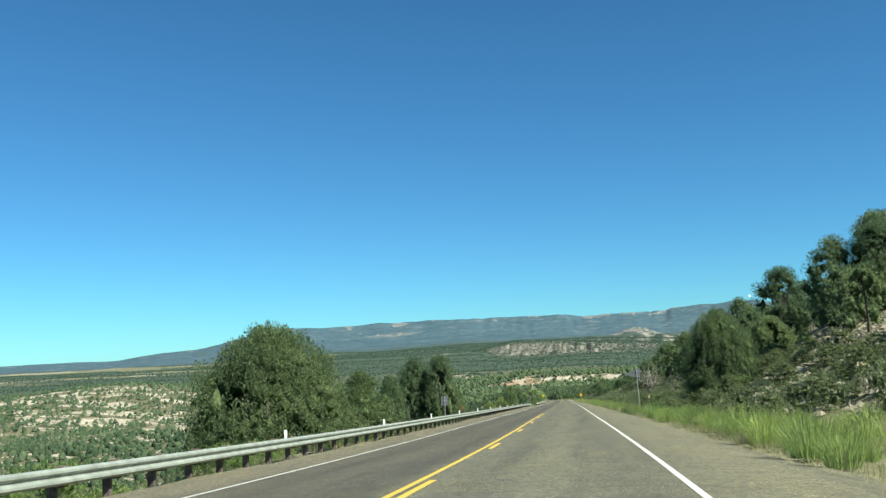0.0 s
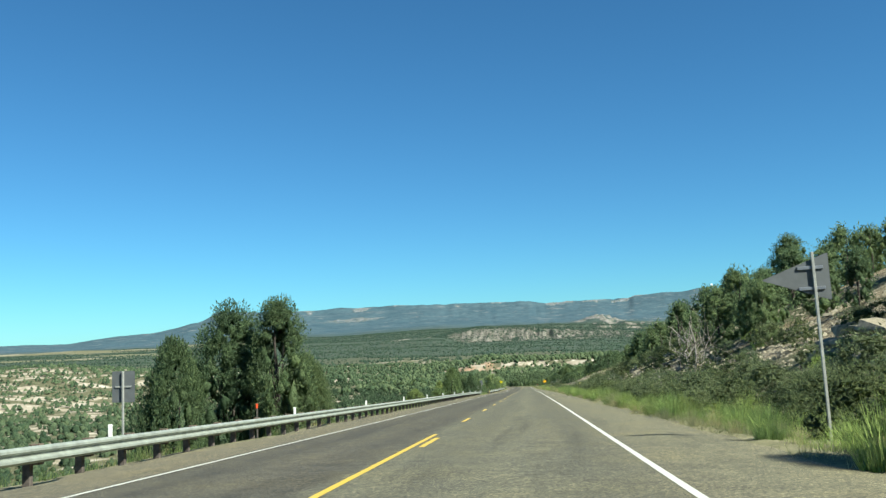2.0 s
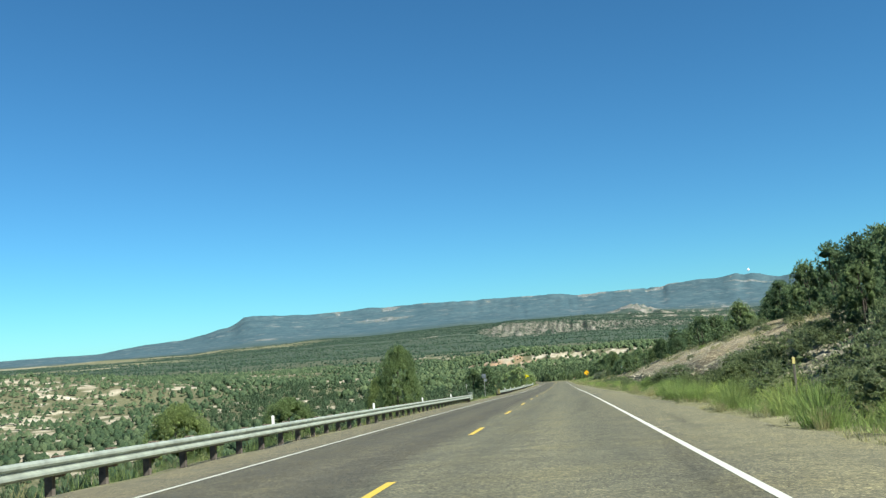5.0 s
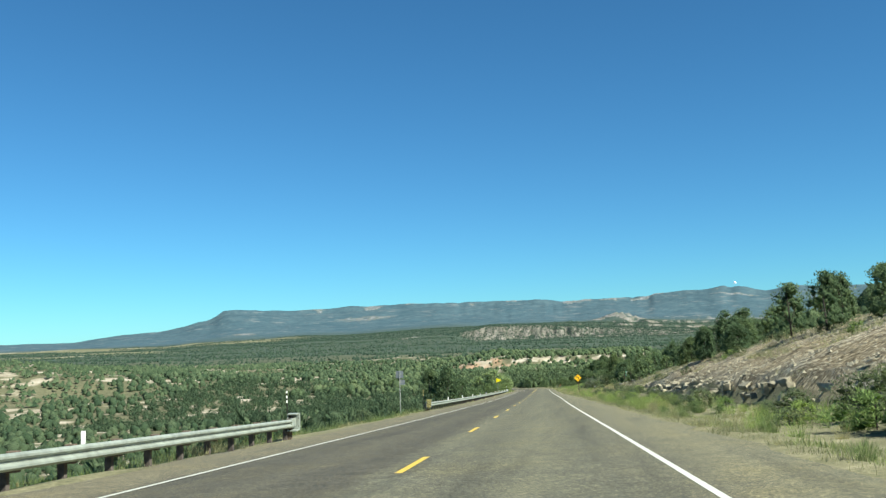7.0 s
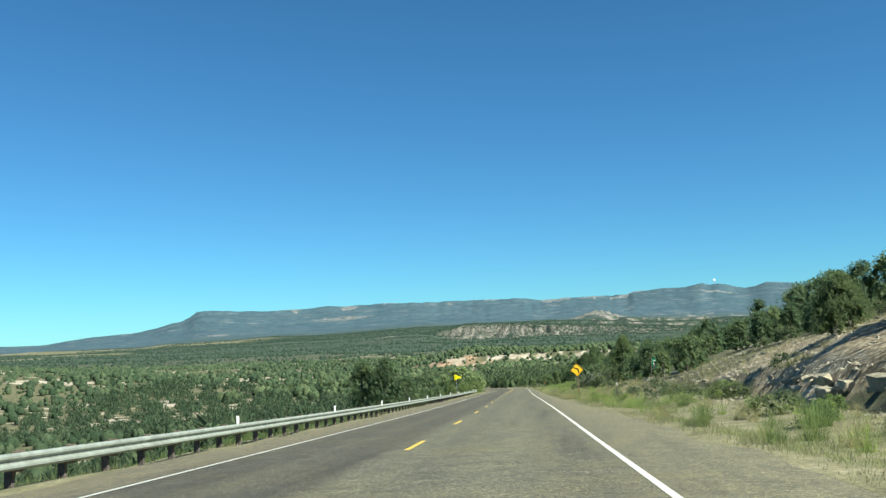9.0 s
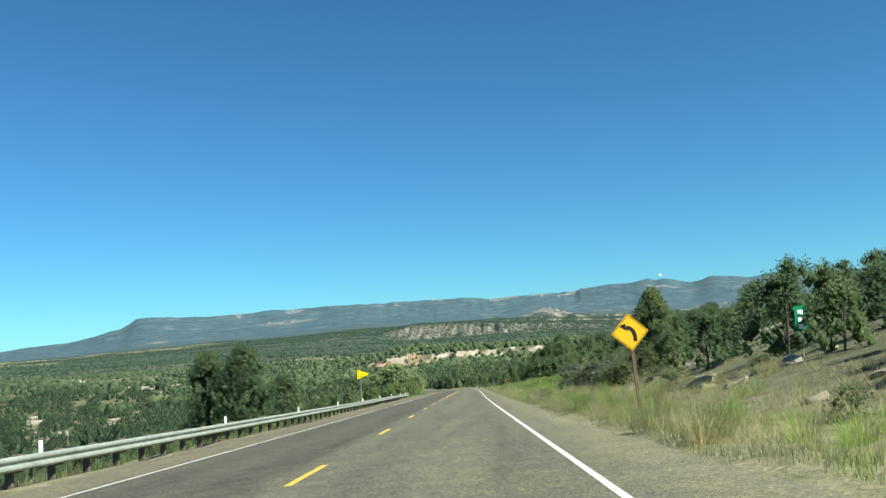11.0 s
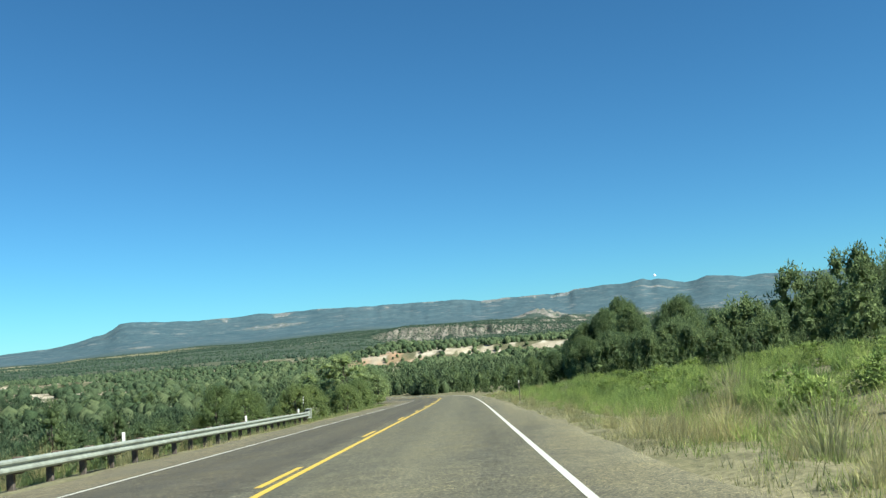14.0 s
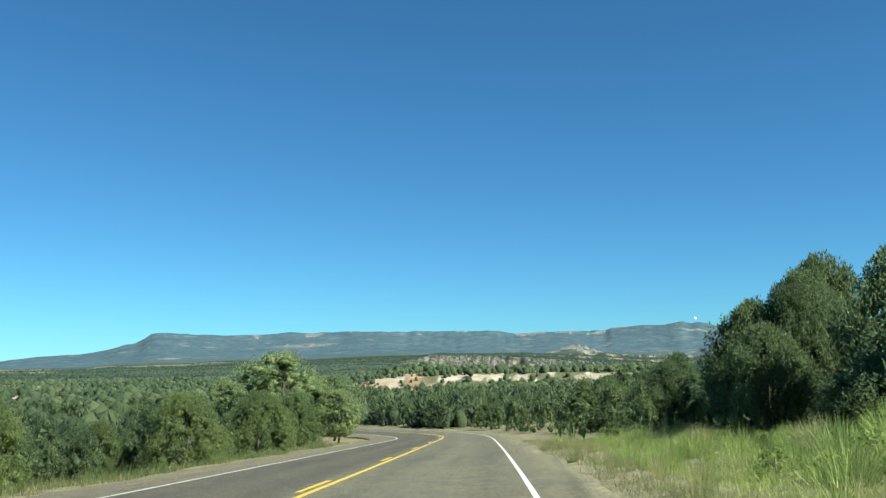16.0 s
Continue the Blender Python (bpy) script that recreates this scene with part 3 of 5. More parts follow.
    bare = np.maximum(bare, np.maximum(hillrock * 0.62, 0.95 * cutting))
    grass = grass * (1 - cutting)
    stony = step(9.5, 11, o) * step(60, 40, o) * step(345, 320, s)
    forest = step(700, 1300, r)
    wave = 60 * fbm(x / 300, y / 300, 2, 64)
    strip_at = np.maximum(step(1720, 1760, r + wave) * step(1960, 1920, r + wave) * step(25, 28, az), step(2900, 2960, r + wave) * step(3260, 3200, r + wave))
    meadow = np.maximum(step(0.45, 0.6, fbm(x / 500, y / 90, 3, 55)) * step(1500, 1800, r), strip_at) * step(15, 19, az) * step(3400, 3200, r)
    bare = np.maximum(bare, 0.6 * strip_at * step(15, 19, az) * step(-0.1, 0.3, fbm(x / 120, y / 60, 2, 69)))
    forest *= 1 - 0.85 * meadow
    grass = np.maximum(grass, 0.8 * meadow)
    # share of the haze-blue mesa tones, growing with distance
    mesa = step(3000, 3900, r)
    return bare, grass, forest, rsoil, mesa, stony

def hide(x, y):
    """How low trees stay before the red bluffs."""
    return 1 - (0.2 + 0.3 * step(-40, -55, x)) * step(-125, -100, x) * step(60, 20, x) * step(690, 720, y) * step(850, 825, y)

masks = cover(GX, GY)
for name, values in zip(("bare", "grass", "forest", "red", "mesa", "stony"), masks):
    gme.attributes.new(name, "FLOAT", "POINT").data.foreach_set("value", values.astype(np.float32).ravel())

# ---- road ----
LAT = [-6.0, -5.2, -4.4, -3.7, -3.2, -2.4, -1.6, -0.8, 0.0, 0.8, 1.6, 2.4, 3.2, 3.7, 4.4, 4.85, 5.75]
def strip(name, offsets, s_values, mat, up, wobble=0.0):
    verts, lats = [], []
    for s in s_values:
        for k, o in enumerate(offsets):
            side = 0.0
            if wobble and k in (0, len(offsets) - 1):
                side = wobble * float(fbm(np.array(s / 2.3), np.array(k * 7.0), 3, 71))
            if o > 4.9:
                side += float(shoulder(s)) - 5.75
            verts.append(road_at(s, o + side, up if not (wobble and k in (0, len(offsets) - 1)) else up - 0.05))
            lats.append(o)
    n = len(offsets)
    faces = [(a * n + k, a * n + k + 1, a * n + n + k + 1, a * n + n + k) for a in range(len(s_values) - 1) for k in range(n - 1)]
    me = mesh_of(name, verts, faces, mat, True)
    me.attributes.new("lat", "FLOAT", "POINT").data.foreach_set("value", np.array(lats, np.float32))
    return me

road = tagged(new("road", strip("road", LAT, np.arange(-70, 700, 1.5), M_ASPHALT, 0.0, 0.25)),
              "worn two-lane asphalt highway with gravelly shoulders", "road", kind="structure")
def marking(name, o, s0, s1, width, mat, label="", up=0.004):
    ob = new(name, strip(name, [o - width / 2, o + width / 2], np.linspace(s0, s1, max(2, int((s1 - s0) / 3) + 1)), mat, up))
    ob.parent = road
    return tagged(ob, label)

marking("edge_line", 3.66, -70, 690, 0.095, M_WHITE, "white painted edge line")
marking("edge_line", -3.68, -70, 690, 0.095, M_WHITE, "white painted edge line")
marking("solid_centre_line", -0.10, -70, 76.5, 0.11, M_YELLOW, "solid yellow no-passing line")
marking("solid_centre_line", 0.10, 389.5, 690, 0.11, M_YELLOW, "solid yellow no-passing line")
for k in range(-5, 56):
    s0 = -1.305 + 12.19 * k
    o = 0.11 if s0 < 75 else (0.0 if s0 < 388 else -0.12)
    marking("centre_line_dash", o, s0, s0 + 3.05, 0.11, M_YELLOW)

# ---- plants: mesh makers ----
RNG = np.random.default_rng(7)

def sprays(centres, radii, ups, n, length, width, rng, lift=0.55):
    """Small leaf blades round lobe centres: n to a lobe, pointing outwards and up."""
    k = len(centres)
    d = rng.normal(size=(k, n, 3))
    d /= np.linalg.norm(d, axis=-1, keepdims=True)
    q = d * rng.uniform(0.25, 1.0, (k, n, 1)) ** 0.6
    q[..., :2] *= 1 - 0.7 * lift * np.clip(q[..., 2:], 0, 1)
    q[..., 2] *= 1 + 0.5 * lift * (q[..., 2] > 0)
    p = centres[:, None] + q * radii[:, None]
    way = d * (1 - lift) + np.array([0, 0, 1.0]) * lift * ups[:, None, None] + rng.normal(size=(k, n, 3)) * 0.35
    way /= np.linalg.norm(way, axis=-1, keepdims=True)
    side = np.cross(way, rng.normal(size=(k, n, 3)))
    side /= np.linalg.norm(side, axis=-1, keepdims=True)
    ln = length * rng.uniform(0.6, 1.35, (k, n, 1))
    wd = width * rng.uniform(0.6, 1.3, (k, n, 1))
    tri = np.stack([p - side * wd, p + side * wd, p + way * ln], 2)
    return tri.reshape(-1, 3)

def ball(subdivisions):
    bm = bmesh.new()
    bmesh.ops.create_icosphere(bm, subdivisions=subdivisions, radius=1)
    v = np.array([tuple(p.co) for p in bm.verts])
    f = np.array([[p.index for p in q.verts] for q in bm.faces])
    bm.free()
    return v, f
OCTA = (np.array([[1, 0, 0], [-1, 0, 0], [0, 1, 0], [0, -1, 0], [0, 0, 1], [0, 0, -1]], float) * 1.15,
        np.array([[0, 2, 4], [2, 1, 4], [1, 3, 4], [3, 0, 4], [2, 0, 5], [1, 2, 5], [3, 1, 5], [0, 3, 5]]))
BALLS = {0: OCTA, 1: ball(1), 2: ball(2)}

def tufts(name, centres, radii, detail, blade_tris, mat, rng, rough=0.22):
    """One mesh of lumpy leaf tufts and the loose blades round them."""
    v, f = BALLS[detail]
    k, n = len(centres), len(v)
    lump = 1 + rough * rng.normal(size=(k, n, 1))
    pts = v[None] * lump * radii[:, None]
    pts = pts + centres[:, None]
    pts[..., 2] = np.maximum(pts[..., 2], 0.02)
    verts = np.concatenate([pts.reshape(-1, 3), blade_tris])
    faces = np.concatenate([(f[None] + n * np.arange(k)[:, None, None]).reshape(-1, 3), k * n + np.arange(len(blade_tris)).reshape(-1, 3)])
    me = bpy.data.meshes.new(name)
    me.vertices.add(len(verts))
    me.vertices.foreach_set("co", verts.astype(np.float32).ravel())
    me.loops.add(faces.size)
    me.loops.foreach_set("vertex_index", faces.astype(np.int32).ravel())
    me.polygons.add(len(faces))
    me.polygons.foreach_set("loop_start", np.arange(0, faces.size, 3, dtype=np.int32))
    me.materials.append(mat)
    me.update(calc_edges=True)
    return me

def crown(name, mat, detail, kind, h, w, lobes, per, length, width, seed):
    """Leaf triangles of a tree h high and w wide, standing on z = 0."""
    rng = np.random.default_rng(seed)
    t = rng.uniform(0.02, 1.0, lobes) ** 0.85
    a = rng.uniform(0, 2 * np.pi, lobes)
    lean = 1 + 0.22 * np.sin(a * 2 + seed) + 0.16 * np.sin(a * 3 + 2 * seed) + 0.12 * np.sin(t * 9 + a + seed)
    if kind == "plumed":
        lean = 1 + 0.25 * (lean - 1)
    if kind == "juniper":
        env = np.interp(t, [0, 0.12, 0.4, 0.72, 0.9, 1.0], [0.85, 1.0, 1.0, 0.76, 0.42, 0.10])
        size = np.stack([0.085 * w * rng.uniform(0.7, 1.3, lobes), 0.085 * w * rng.uniform(0.7, 1.3, lobes), 0.105 * h * rng.uniform(0.6, 1.4, lobes)], -1) * (150 / lobes) ** 0.3
        lift = 0.62
    elif kind == "plumed":
        env = np.interp(t, [0, 0.12, 0.45, 0.75, 0.9, 1.0], [0.92, 1.0, 0.98, 0.74, 0.45, 0.14])
        size = np.stack([0.062 * w * rng.uniform(0.7, 1.25, lobes)] * 2 + [0.085 * h * rng.uniform(0.7, 1.35, lobes)], -1)
        lift = 0.8
    elif kind == "spire":
        env = np.interp(t, [0, 0.1, 0.35, 0.7, 1.0], [0.45, 0.85, 1.0, 0.66, 0.04])
        size = np.stack([0.10 * w * rng.uniform(0.7, 1.3, lobes), 0.10 * w * rng.uniform(0.7, 1.3, lobes), 0.085 * h * rng.uniform(0.6, 1.4, lobes)], -1) * (150 / lobes) ** 0.3
        lift = 0.7
    elif kind == "pine":
        t = np.maximum(t, 0.04)
        env = np.interp(t, [0.04, 0.15, 0.45, 0.8, 1.0], [0.8, 1.0, 1.0, 0.72, 0.2])
        size = np.stack([0.105 * w * rng.uniform(0.7, 1.4, lobes), 0.105 * w * rng.uniform(0.7, 1.4, lobes), 0.075 * h * rng.uniform(0.7, 1.4, lobes)], -1) * (150 / lobes) ** 0.3
        lift = 0.35
    elif kind == "broad":
        t = np.maximum(t, 0.2)
        env = np.interp(t, [0.2, 0.4, 0.65, 0.85, 1.0], [0.5, 0.9, 1.0, 0.75, 0.2])
        size = np.stack([0.085 * w * rng.uniform(0.6, 1.5, lobes)] * 2 + [0.065 * h * rng.uniform(0.6, 1.5, lobes)], -1)
        lift = 0.2
    else:
        env = np.interp(t, [0, 0.3, 0.7, 1.0], [0.7, 1.0, 0.8, 0.25])
        size = np.stack([0.13 * w * rng.uniform(0.6, 1.3, lobes)] * 2 + [0.16 * h * rng.uniform(0.7, 1.4, lobes)], -1)
        lift = 0.5
    size[:, 2] *= np.interp(t, [0.65, 1.0], [1.0, 0.55])
    rad = 0.5 * w * env * lean * rng.uniform(0.45, 1.0, lobes) ** 0.5 * 0.88
    c = np.stack([rad * np.cos(a), rad * np.sin(a), t * h * 0.90], -1)
    tri = sprays(c, size * 1.05, np.ones(lobes), per, length, width, rng, lift)
    tri[:, 2] = np.maximum(tri[:, 2], 0.02)
    core = c * np.array([0.84, 0.84, 0.95])
    return tufts(name, core, size * rng.uniform(0.30, 0.42, (lobes, 1)) * (1.0 if kind == "bush" else 1.5), detail, tri, mat, rng, 0.3)

def limbs(bm, h, w, count, seed, thick=0.11, bare=False):
    """A tapered trunk with crooked limbs."""
    rng = np.random.default_rng(seed)
    def tube(p0, p1, r0, r1, bend, sides=6, cuts=4):
        ring0, mid = None, (np.array(p0) + np.array(p1)) / 2 + bend
        for k in range(cuts + 1):
            u = k / cuts
            p = (1 - u) ** 2 * np.array(p0) + 2 * u * (1 - u) * mid + u * u * np.array(p1)
            r = r0 + (r1 - r0) * u
            ring = [bm.verts.new((p[0] + r * math.cos(6.2832 * j / sides), p[1] + r * math.sin(6.2832 * j / sides), p[2])) for j in range(sides)]
            if ring0:
                for j in range(sides):
                    bm.faces.new((ring0[j], ring0[(j + 1) % sides], ring[(j + 1) % sides], ring[j]))
            ring0 = ring
    tube((0, 0, -0.3), (0.05 * w * rng.normal(), 0.05 * w * rng.normal(), 0.78 * h), thick, thick * 0.25, rng.normal(size=3) * 0.05 * w)
    for k in range(count):
        a, z0 = rng.uniform(0, 6.28), rng.uniform(0.06, 0.6) * h
        ln = 0.36 * w * rng.uniform(0.6, 1.0)
        top = min(h * 0.8, z0 + rng.uniform(0.1, 0.35) * h)
        ln *= 1.0 if bare else 1.1 - 0.9 * top / h
        p1 = (ln * math.cos(a), ln * math.sin(a), top)
        tube((0, 0, z0), p1, thick * 0.45, thick * 0.09, rng.normal(size=3) * (0.14 if bare else 0.06) * w, 5, 4)
        if bare:
            for q in range(4):
                u = rng.uniform(0.4, 0.95)
                b0 = np.array([p1[0] * u, p1[1] * u, z0 + (p1[2] - z0) * u])
                b1 = b0 + rng.normal(size=3) * 0.16 * w + (0, 0, 0.1 * h)
                tube(b0, b1, thick * 0.16, thick * 0.04, rng.normal(size=3) * 0.04 * w, 4, 3)

def tree_model(name, kind, h, w, lobes, per, length, width, seed, mat, label, category, limb_count=7, thick=0.12, detail=2):
    """A model of a tree far below the ground's rim, to be copied."""
    ob = empty(name, label, category)
    bm = bmesh.new()
    limbs(bm, h, w, limb_count, seed, thick)
    part("trunk", bm, M_BARK, ob)
    c = new("crown", crown("crown", mat, detail, kind, h, w, lobes, per, length, width, seed))
    c.parent = ob
    return ob

# ---- guardrails ----
def rail_side(s):
    return float(np.interp(s, [-60, 73, 226, 262, 400, 430, 450], [-6.5, -6.5, -6.85, -6.7, -6.9, -7.2, -7.7]))

def guardrail(s0, s1, phase, label):
    ob = empty("guardrail", label, "guardrail", Matrix.Translation(road_at(s0, rail_side(s0))))
    base = Vector(ob.matrix_basis.translation)
    profile = [(0.0, 0.54), (0.03, 0.535), (0.078, 0.495), (0.078, 0.455), (0.008, 0.415), (0.008, 0.365), (0.078, 0.325), (0.078, 0.285), (0.03, 0.245), (0.0, 0.24)]
    ss = np.linspace(s0, s1, int((s1 - s0) / 1.905) + 1)
    n = len(profile)
    verts = [Vector(road_at(s, rail_side(s) + dx + dd, z)) - base for s in ss for dx, z, dd in
             [(dx, z, 0.0) for dx, z in profile] + [(dx, z, -0.006) for dx, z in profile]]
    faces = []
    for k in range(len(ss) - 1):
        for side, flip in ((0, False), (n, True)):
            for j in range(n - 1):
                q = [k * 2 * n + side + j, k * 2 * n + side + j + 1, (k + 1) * 2 * n + side + j + 1, (k + 1) * 2 * n + side + j]
                faces.append(q[::-1] if flip else q)
    beam = new("beam", mesh_of("beam", verts, faces, M_STEEL, False))
    beam.parent = ob
    tagged(beam, "weathered galvanised W-profile steel beam")
    bm = bmesh.new()
    box(bm, -0.27, 0, -0.10, 0.15, 0.11, 1.20, 0.006)
    post_me = bpy.data.meshes.new("post")
    bm.to_mesh(post_me)
    bm.free()
    post_me.materials.append(M_STEEL_POST)
    bm = bmesh.new()
    box(bm, -0.10, 0, 0.38, 0.19, 0.15, 0.36, 0.008)
    block_me = bpy.data.meshes.new("blockout")
    bm.to_mesh(block_me)
    bm.free()
    block_me.materials.append(M_WOOD)
    bm = bmesh.new()
    box(bm, -0.06, 0, 0.66, 0.012, 0.09, 0.26, 0.003)
    tab_me = bpy.data.meshes.new("reflector_tab")
    bm.to_mesh(tab_me)
    bm.free()
    tab_me.materials.append(M_TAB)
    face = np.interp(ss, ROAD_S, heading)
    for s, a in zip(ss, face):
        m = Matrix.Translation(Vector(road_at(s, rail_side(s))) - base) @ Matrix.Rotation(a, 4, "Z")
        for name, me in (("post", post_me), ("blockout", block_me)):
            p = new(name, me)
            p.parent, p.matrix_basis = ob, m
    s = phase + 15.24 * math.ceil((s0 - phase) / 15.24)
    while s < s1:
        p = new("reflector_tab", tab_me)
        p.parent = ob
        p.matrix_basis = Matrix.Translation(Vector(road_at(s, rail_side(s))) - base) @ Matrix.Rotation(float(np.interp(s, ROAD_S, heading)) + radians(90), 4, "Z") @ Matrix.Translation((0.0, 0.06, 0.0))
        tagged(p, "white reflector tab")
        s += 15.24
    return ob

M_STEEL_POST = plain("rusty_steel_post", (0.10, 0.085, 0.075), 0.8, 0.2, 0.2, 0.4, 8.0)
M_TAB = plain("white_plastic", (0.80, 0.80, 0.78), 0.5, 0, 0.3, 0.05)
rail_a = guardrail(-48.0, 225.4, 73.4, "long galvanised steel guardrail with short posts beside the road")
rail_b = guardrail(263.4, 449.2, 400.0, "second galvanised steel guardrail with white reflector tabs")

# ---- signs ----
M_SIGN_YELLOW = plain("sign_yellow", (0.83, 0.44, 0.015), 0.45, 0, 0.3, 0.06, 2.0)
M_SIGN_LEMON = plain("sign_lemon", (0.85, 0.72, 0.0), 0.45, 0, 0.3, 0.04, 2.0)
M_SIGN_BLACK = plain("sign_black", (0.015, 0.013, 0.012), 0.5, 0, 0.3, 0.2)
M_SIGN_GREEN = plain("sign_green", (0.0, 0.20, 0.09), 0.45, 0, 0.3, 0.08, 2.0)
M_SIGN_BACK = plain("bare_aluminium", (0.24, 0.26, 0.29), 0.4, 0.6, 0.4, 0.15, 4.0)
M_DARK_BACK = plain("dark_sign_back", (0.10, 0.11, 0.115), 0.6, 0, 0.3, 0.15, 4.0)
# dull yellow: the shade on the striped plate is put into its colour
M_DULL_YELLOW = plain("dull_yellow", (0.46, 0.40, 0.16), 0.6, 0, 0.2, 0.15, 5.0)
M_ORANGE = plain("orange_reflector", (0.78, 0.10, 0.03), 0.5, 0, 0.3, 0.1)
M_GREY_POST = plain("grey_post", (0.30, 0.31, 0.29), 0.6, 0.3, 0.3, 0.2, 10.0)
M_DARK_POST = plain("dark_steel_post", (0.11, 0.10, 0.085), 0.7, 0.2, 0.3, 0.25, 10.0)
M_SILVER = plain("worn_reflector", (0.50, 0.50, 0.46), 0.5, 0, 0.3, 0.12, 20.0)
M_BROWN_POST = plain("brown_wood_post", (0.14, 0.10, 0.075), 0.9, 0, 0.1, 0.35, 9.0)

def slab(points, depth, y=0.0, bevel=0.0):
    """A flat plate in the xz plane, its front towards -y."""
    bm = bmesh.new()
    f = bm.faces.new([bm.verts.new((x, y, z)) for x, z in points])
    got = bmesh.ops.extrude_face_region(bm, geom=[f])
    bmesh.ops.translate(bm, verts=[v for v in got["geom"] if isinstance(v, bmesh.types.BMVert)], vec=(0, depth, 0))
    bmesh.ops.recalc_face_normals(bm, faces=bm.faces)
    return bm

def rounded(points, r, steps=4):
    """The polygon with its corners rounded."""
    out, n = [], len(points)
    for k in range(n):
        p, a, b = Vector(points[k]), Vector(points[k - 1]), Vector(points[(k + 1) % n])
        u, v = (a - p).normalized(), (b - p).normalized()
        for j in range(steps + 1):
            t = j / steps
            q = (1 - t) ** 2 * (p + u * r) + 2 * t * (1 - t) * p + t * t * (p + v * r)
            out.append((q.x, q.y))
    return out

def shrunk(points, d):
    c = sum((Vector(p) for p in points), Vector((0, 0))) / len(points)
    return [tuple(c + (Vector(p) - c) * (1 - d / (Vector(p) - c).length)) for p in points]

def sign_post(ob, h, mat, w=0.05, d=0.05, y=0.03):
    bm = bmesh.new()
    box(bm, 0, y, h / 2 - 0.25, w, d, h + 0.5, 0.005)
    return part("post", bm, mat, ob)

def stand(s, o, turn=0.0):
    x, y, _ = road_at(s, o)
    return pose(x, y, float(ground_z(np.array([x]), np.array([y]))[0]) - 0.02, 0, 0, math.degrees(np.interp(s, ROAD_S, heading)) + turn)

def text_part(name, words, size, mat, parent, x, y, z):
    cu = bpy.data.curves.new(name, "FONT")
    cu.body, cu.size, cu.extrude, cu.align_x = words, size, 0.0008, "LEFT"
    ob = new(name, cu)
    me = bpy.data.meshes.new_from_object(ob.evaluated_get(bpy.context.evaluated_depsgraph_get()))
    bpy.data.objects.remove(ob)
    me.materials.clear()
    me.materials.append(mat)
    got = new(name, me)
    got.parent = parent
    got.matrix_basis = pose(x, y, z, 90, 0, 0)
    return got

def curve_sign():
    ob = empty("curve_warning_sign", "yellow diamond left-curve warning sign on a leaning wooden post", "road sign", stand(330.8, 7.25) @ pose(0, 0, 0, 0, -3.4, 0))
    sign_post(ob, 2.75, M_BROWN_POST, 0.09, 0.09, 0.055)
    c, r = 2.42, 0.545
    dia = [(-r, c), (0, c - r), (r, c), (0, c + r)]
    plate = part("plate", slab(rounded(dia, 0.05), 0.004), M_SIGN_YELLOW, ob, "yellow diamond plate")
    outer, inner = rounded(shrunk(dia, 0.03), 0.04), rounded(shrunk(dia, 0.055), 0.035)
    bm = bmesh.new()
    n = len(outer)
    va = [bm.verts.new((x, -0.003, z)) for x, z in outer]
    vb = [bm.verts.new((x, -0.003, z)) for x, z in inner]
    for k in range(n):
        bm.faces.new((va[k], va[(k + 1) % n], vb[(k + 1) % n], vb[k]))
    part("border", bm, M_SIGN_BLACK, plate)
    # the arrow: a bent shaft that rises and turns to the left
    mid = [(0.13, c - 0.27), (0.135, c - 0.12), (0.10, c + 0.02), (0.02, c + 0.11), (-0.08, c + 0.155)]
    left, right = [], []
    for k, p in enumerate(mid):
        a, b = Vector(mid[max(0, k - 1)]), Vector(mid[min(len(mid) - 1, k + 1)])
        d = (b - a).normalized()
        left.append((p[0] - d.y * 0.055, p[1] + d.x * 0.055))
        right.append((p[0] + d.y * 0.055, p[1] - d.x * 0.055))
    bm = bmesh.new()
    vl = [bm.verts.new((x, -0.004, z)) for x, z in left]
    vr = [bm.verts.new((x, -0.004, z)) for x, z in right]
    for k in range(len(mid) - 1):
        bm.faces.new((vl[k], vr[k], vr[k + 1], vl[k + 1]))
    bm.faces.new([bm.verts.new((x, -0.004, z)) for x, z in ((-0.06, c + 0.035), (-0.11, c + 0.27), (-0.29, c + 0.20))])
    part("arrow", bm, M_SIGN_BLACK, plate, "black bent arrow")
    for z in (c - 0.3, c + 0.3):
        bm = bmesh.new()
        bmesh.ops.create_cone(bm, cap_ends=True, segments=8, radius1=0.012, radius2=0.012, depth=0.012, matrix=Matrix.Translation((0, -0.006, z)) @ Matrix.Rotation(radians(90), 4, "X"))
        part("bolt", bm, M_STEEL, plate)
curve_sign()

def pennant(name, label, m, h, length, tall, front, back_view=False):
    ob = empty(name, label, "road sign", m)
    sign_post(ob, h, M_GREY_POST, 0.05, 0.05, 0.03)
    z0 = h - tall - 0.02
    x0 = -0.28
    tri = [(x0, z0), (x0 + length, z0 + tall / 2), (x0, z0 + tall)]
    plate = part("plate", slab(rounded(tri, 0.04), 0.004), front, ob, "pennant-shaped plate")
    for dz in (0.27, 0.70):
        bm = bmesh.new()
        box(bm, 0.05, 0.018, z0 + tall * dz, 0.46, 0.025, 0.06, 0.004)
        part("brace", bm, M_SIGN_BACK, ob)
    return ob, plate, x0, z0

flag, flag_plate, fx, fz = pennant("no_passing_sign", "bright yellow no-passing pennant sign on a thin post", stand(386.5, -7.25), 3.55, 1.10, 0.86, M_SIGN_LEMON)
for words, dz, size in (("NO", 0.545, 0.17), ("PASSING", 0.355, 0.17), ("ZONE", 0.165, 0.17)):
    text_part("lettering", words, size, M_SIGN_BLACK, flag_plate, fx + 0.05, -0.003, fz + dz)
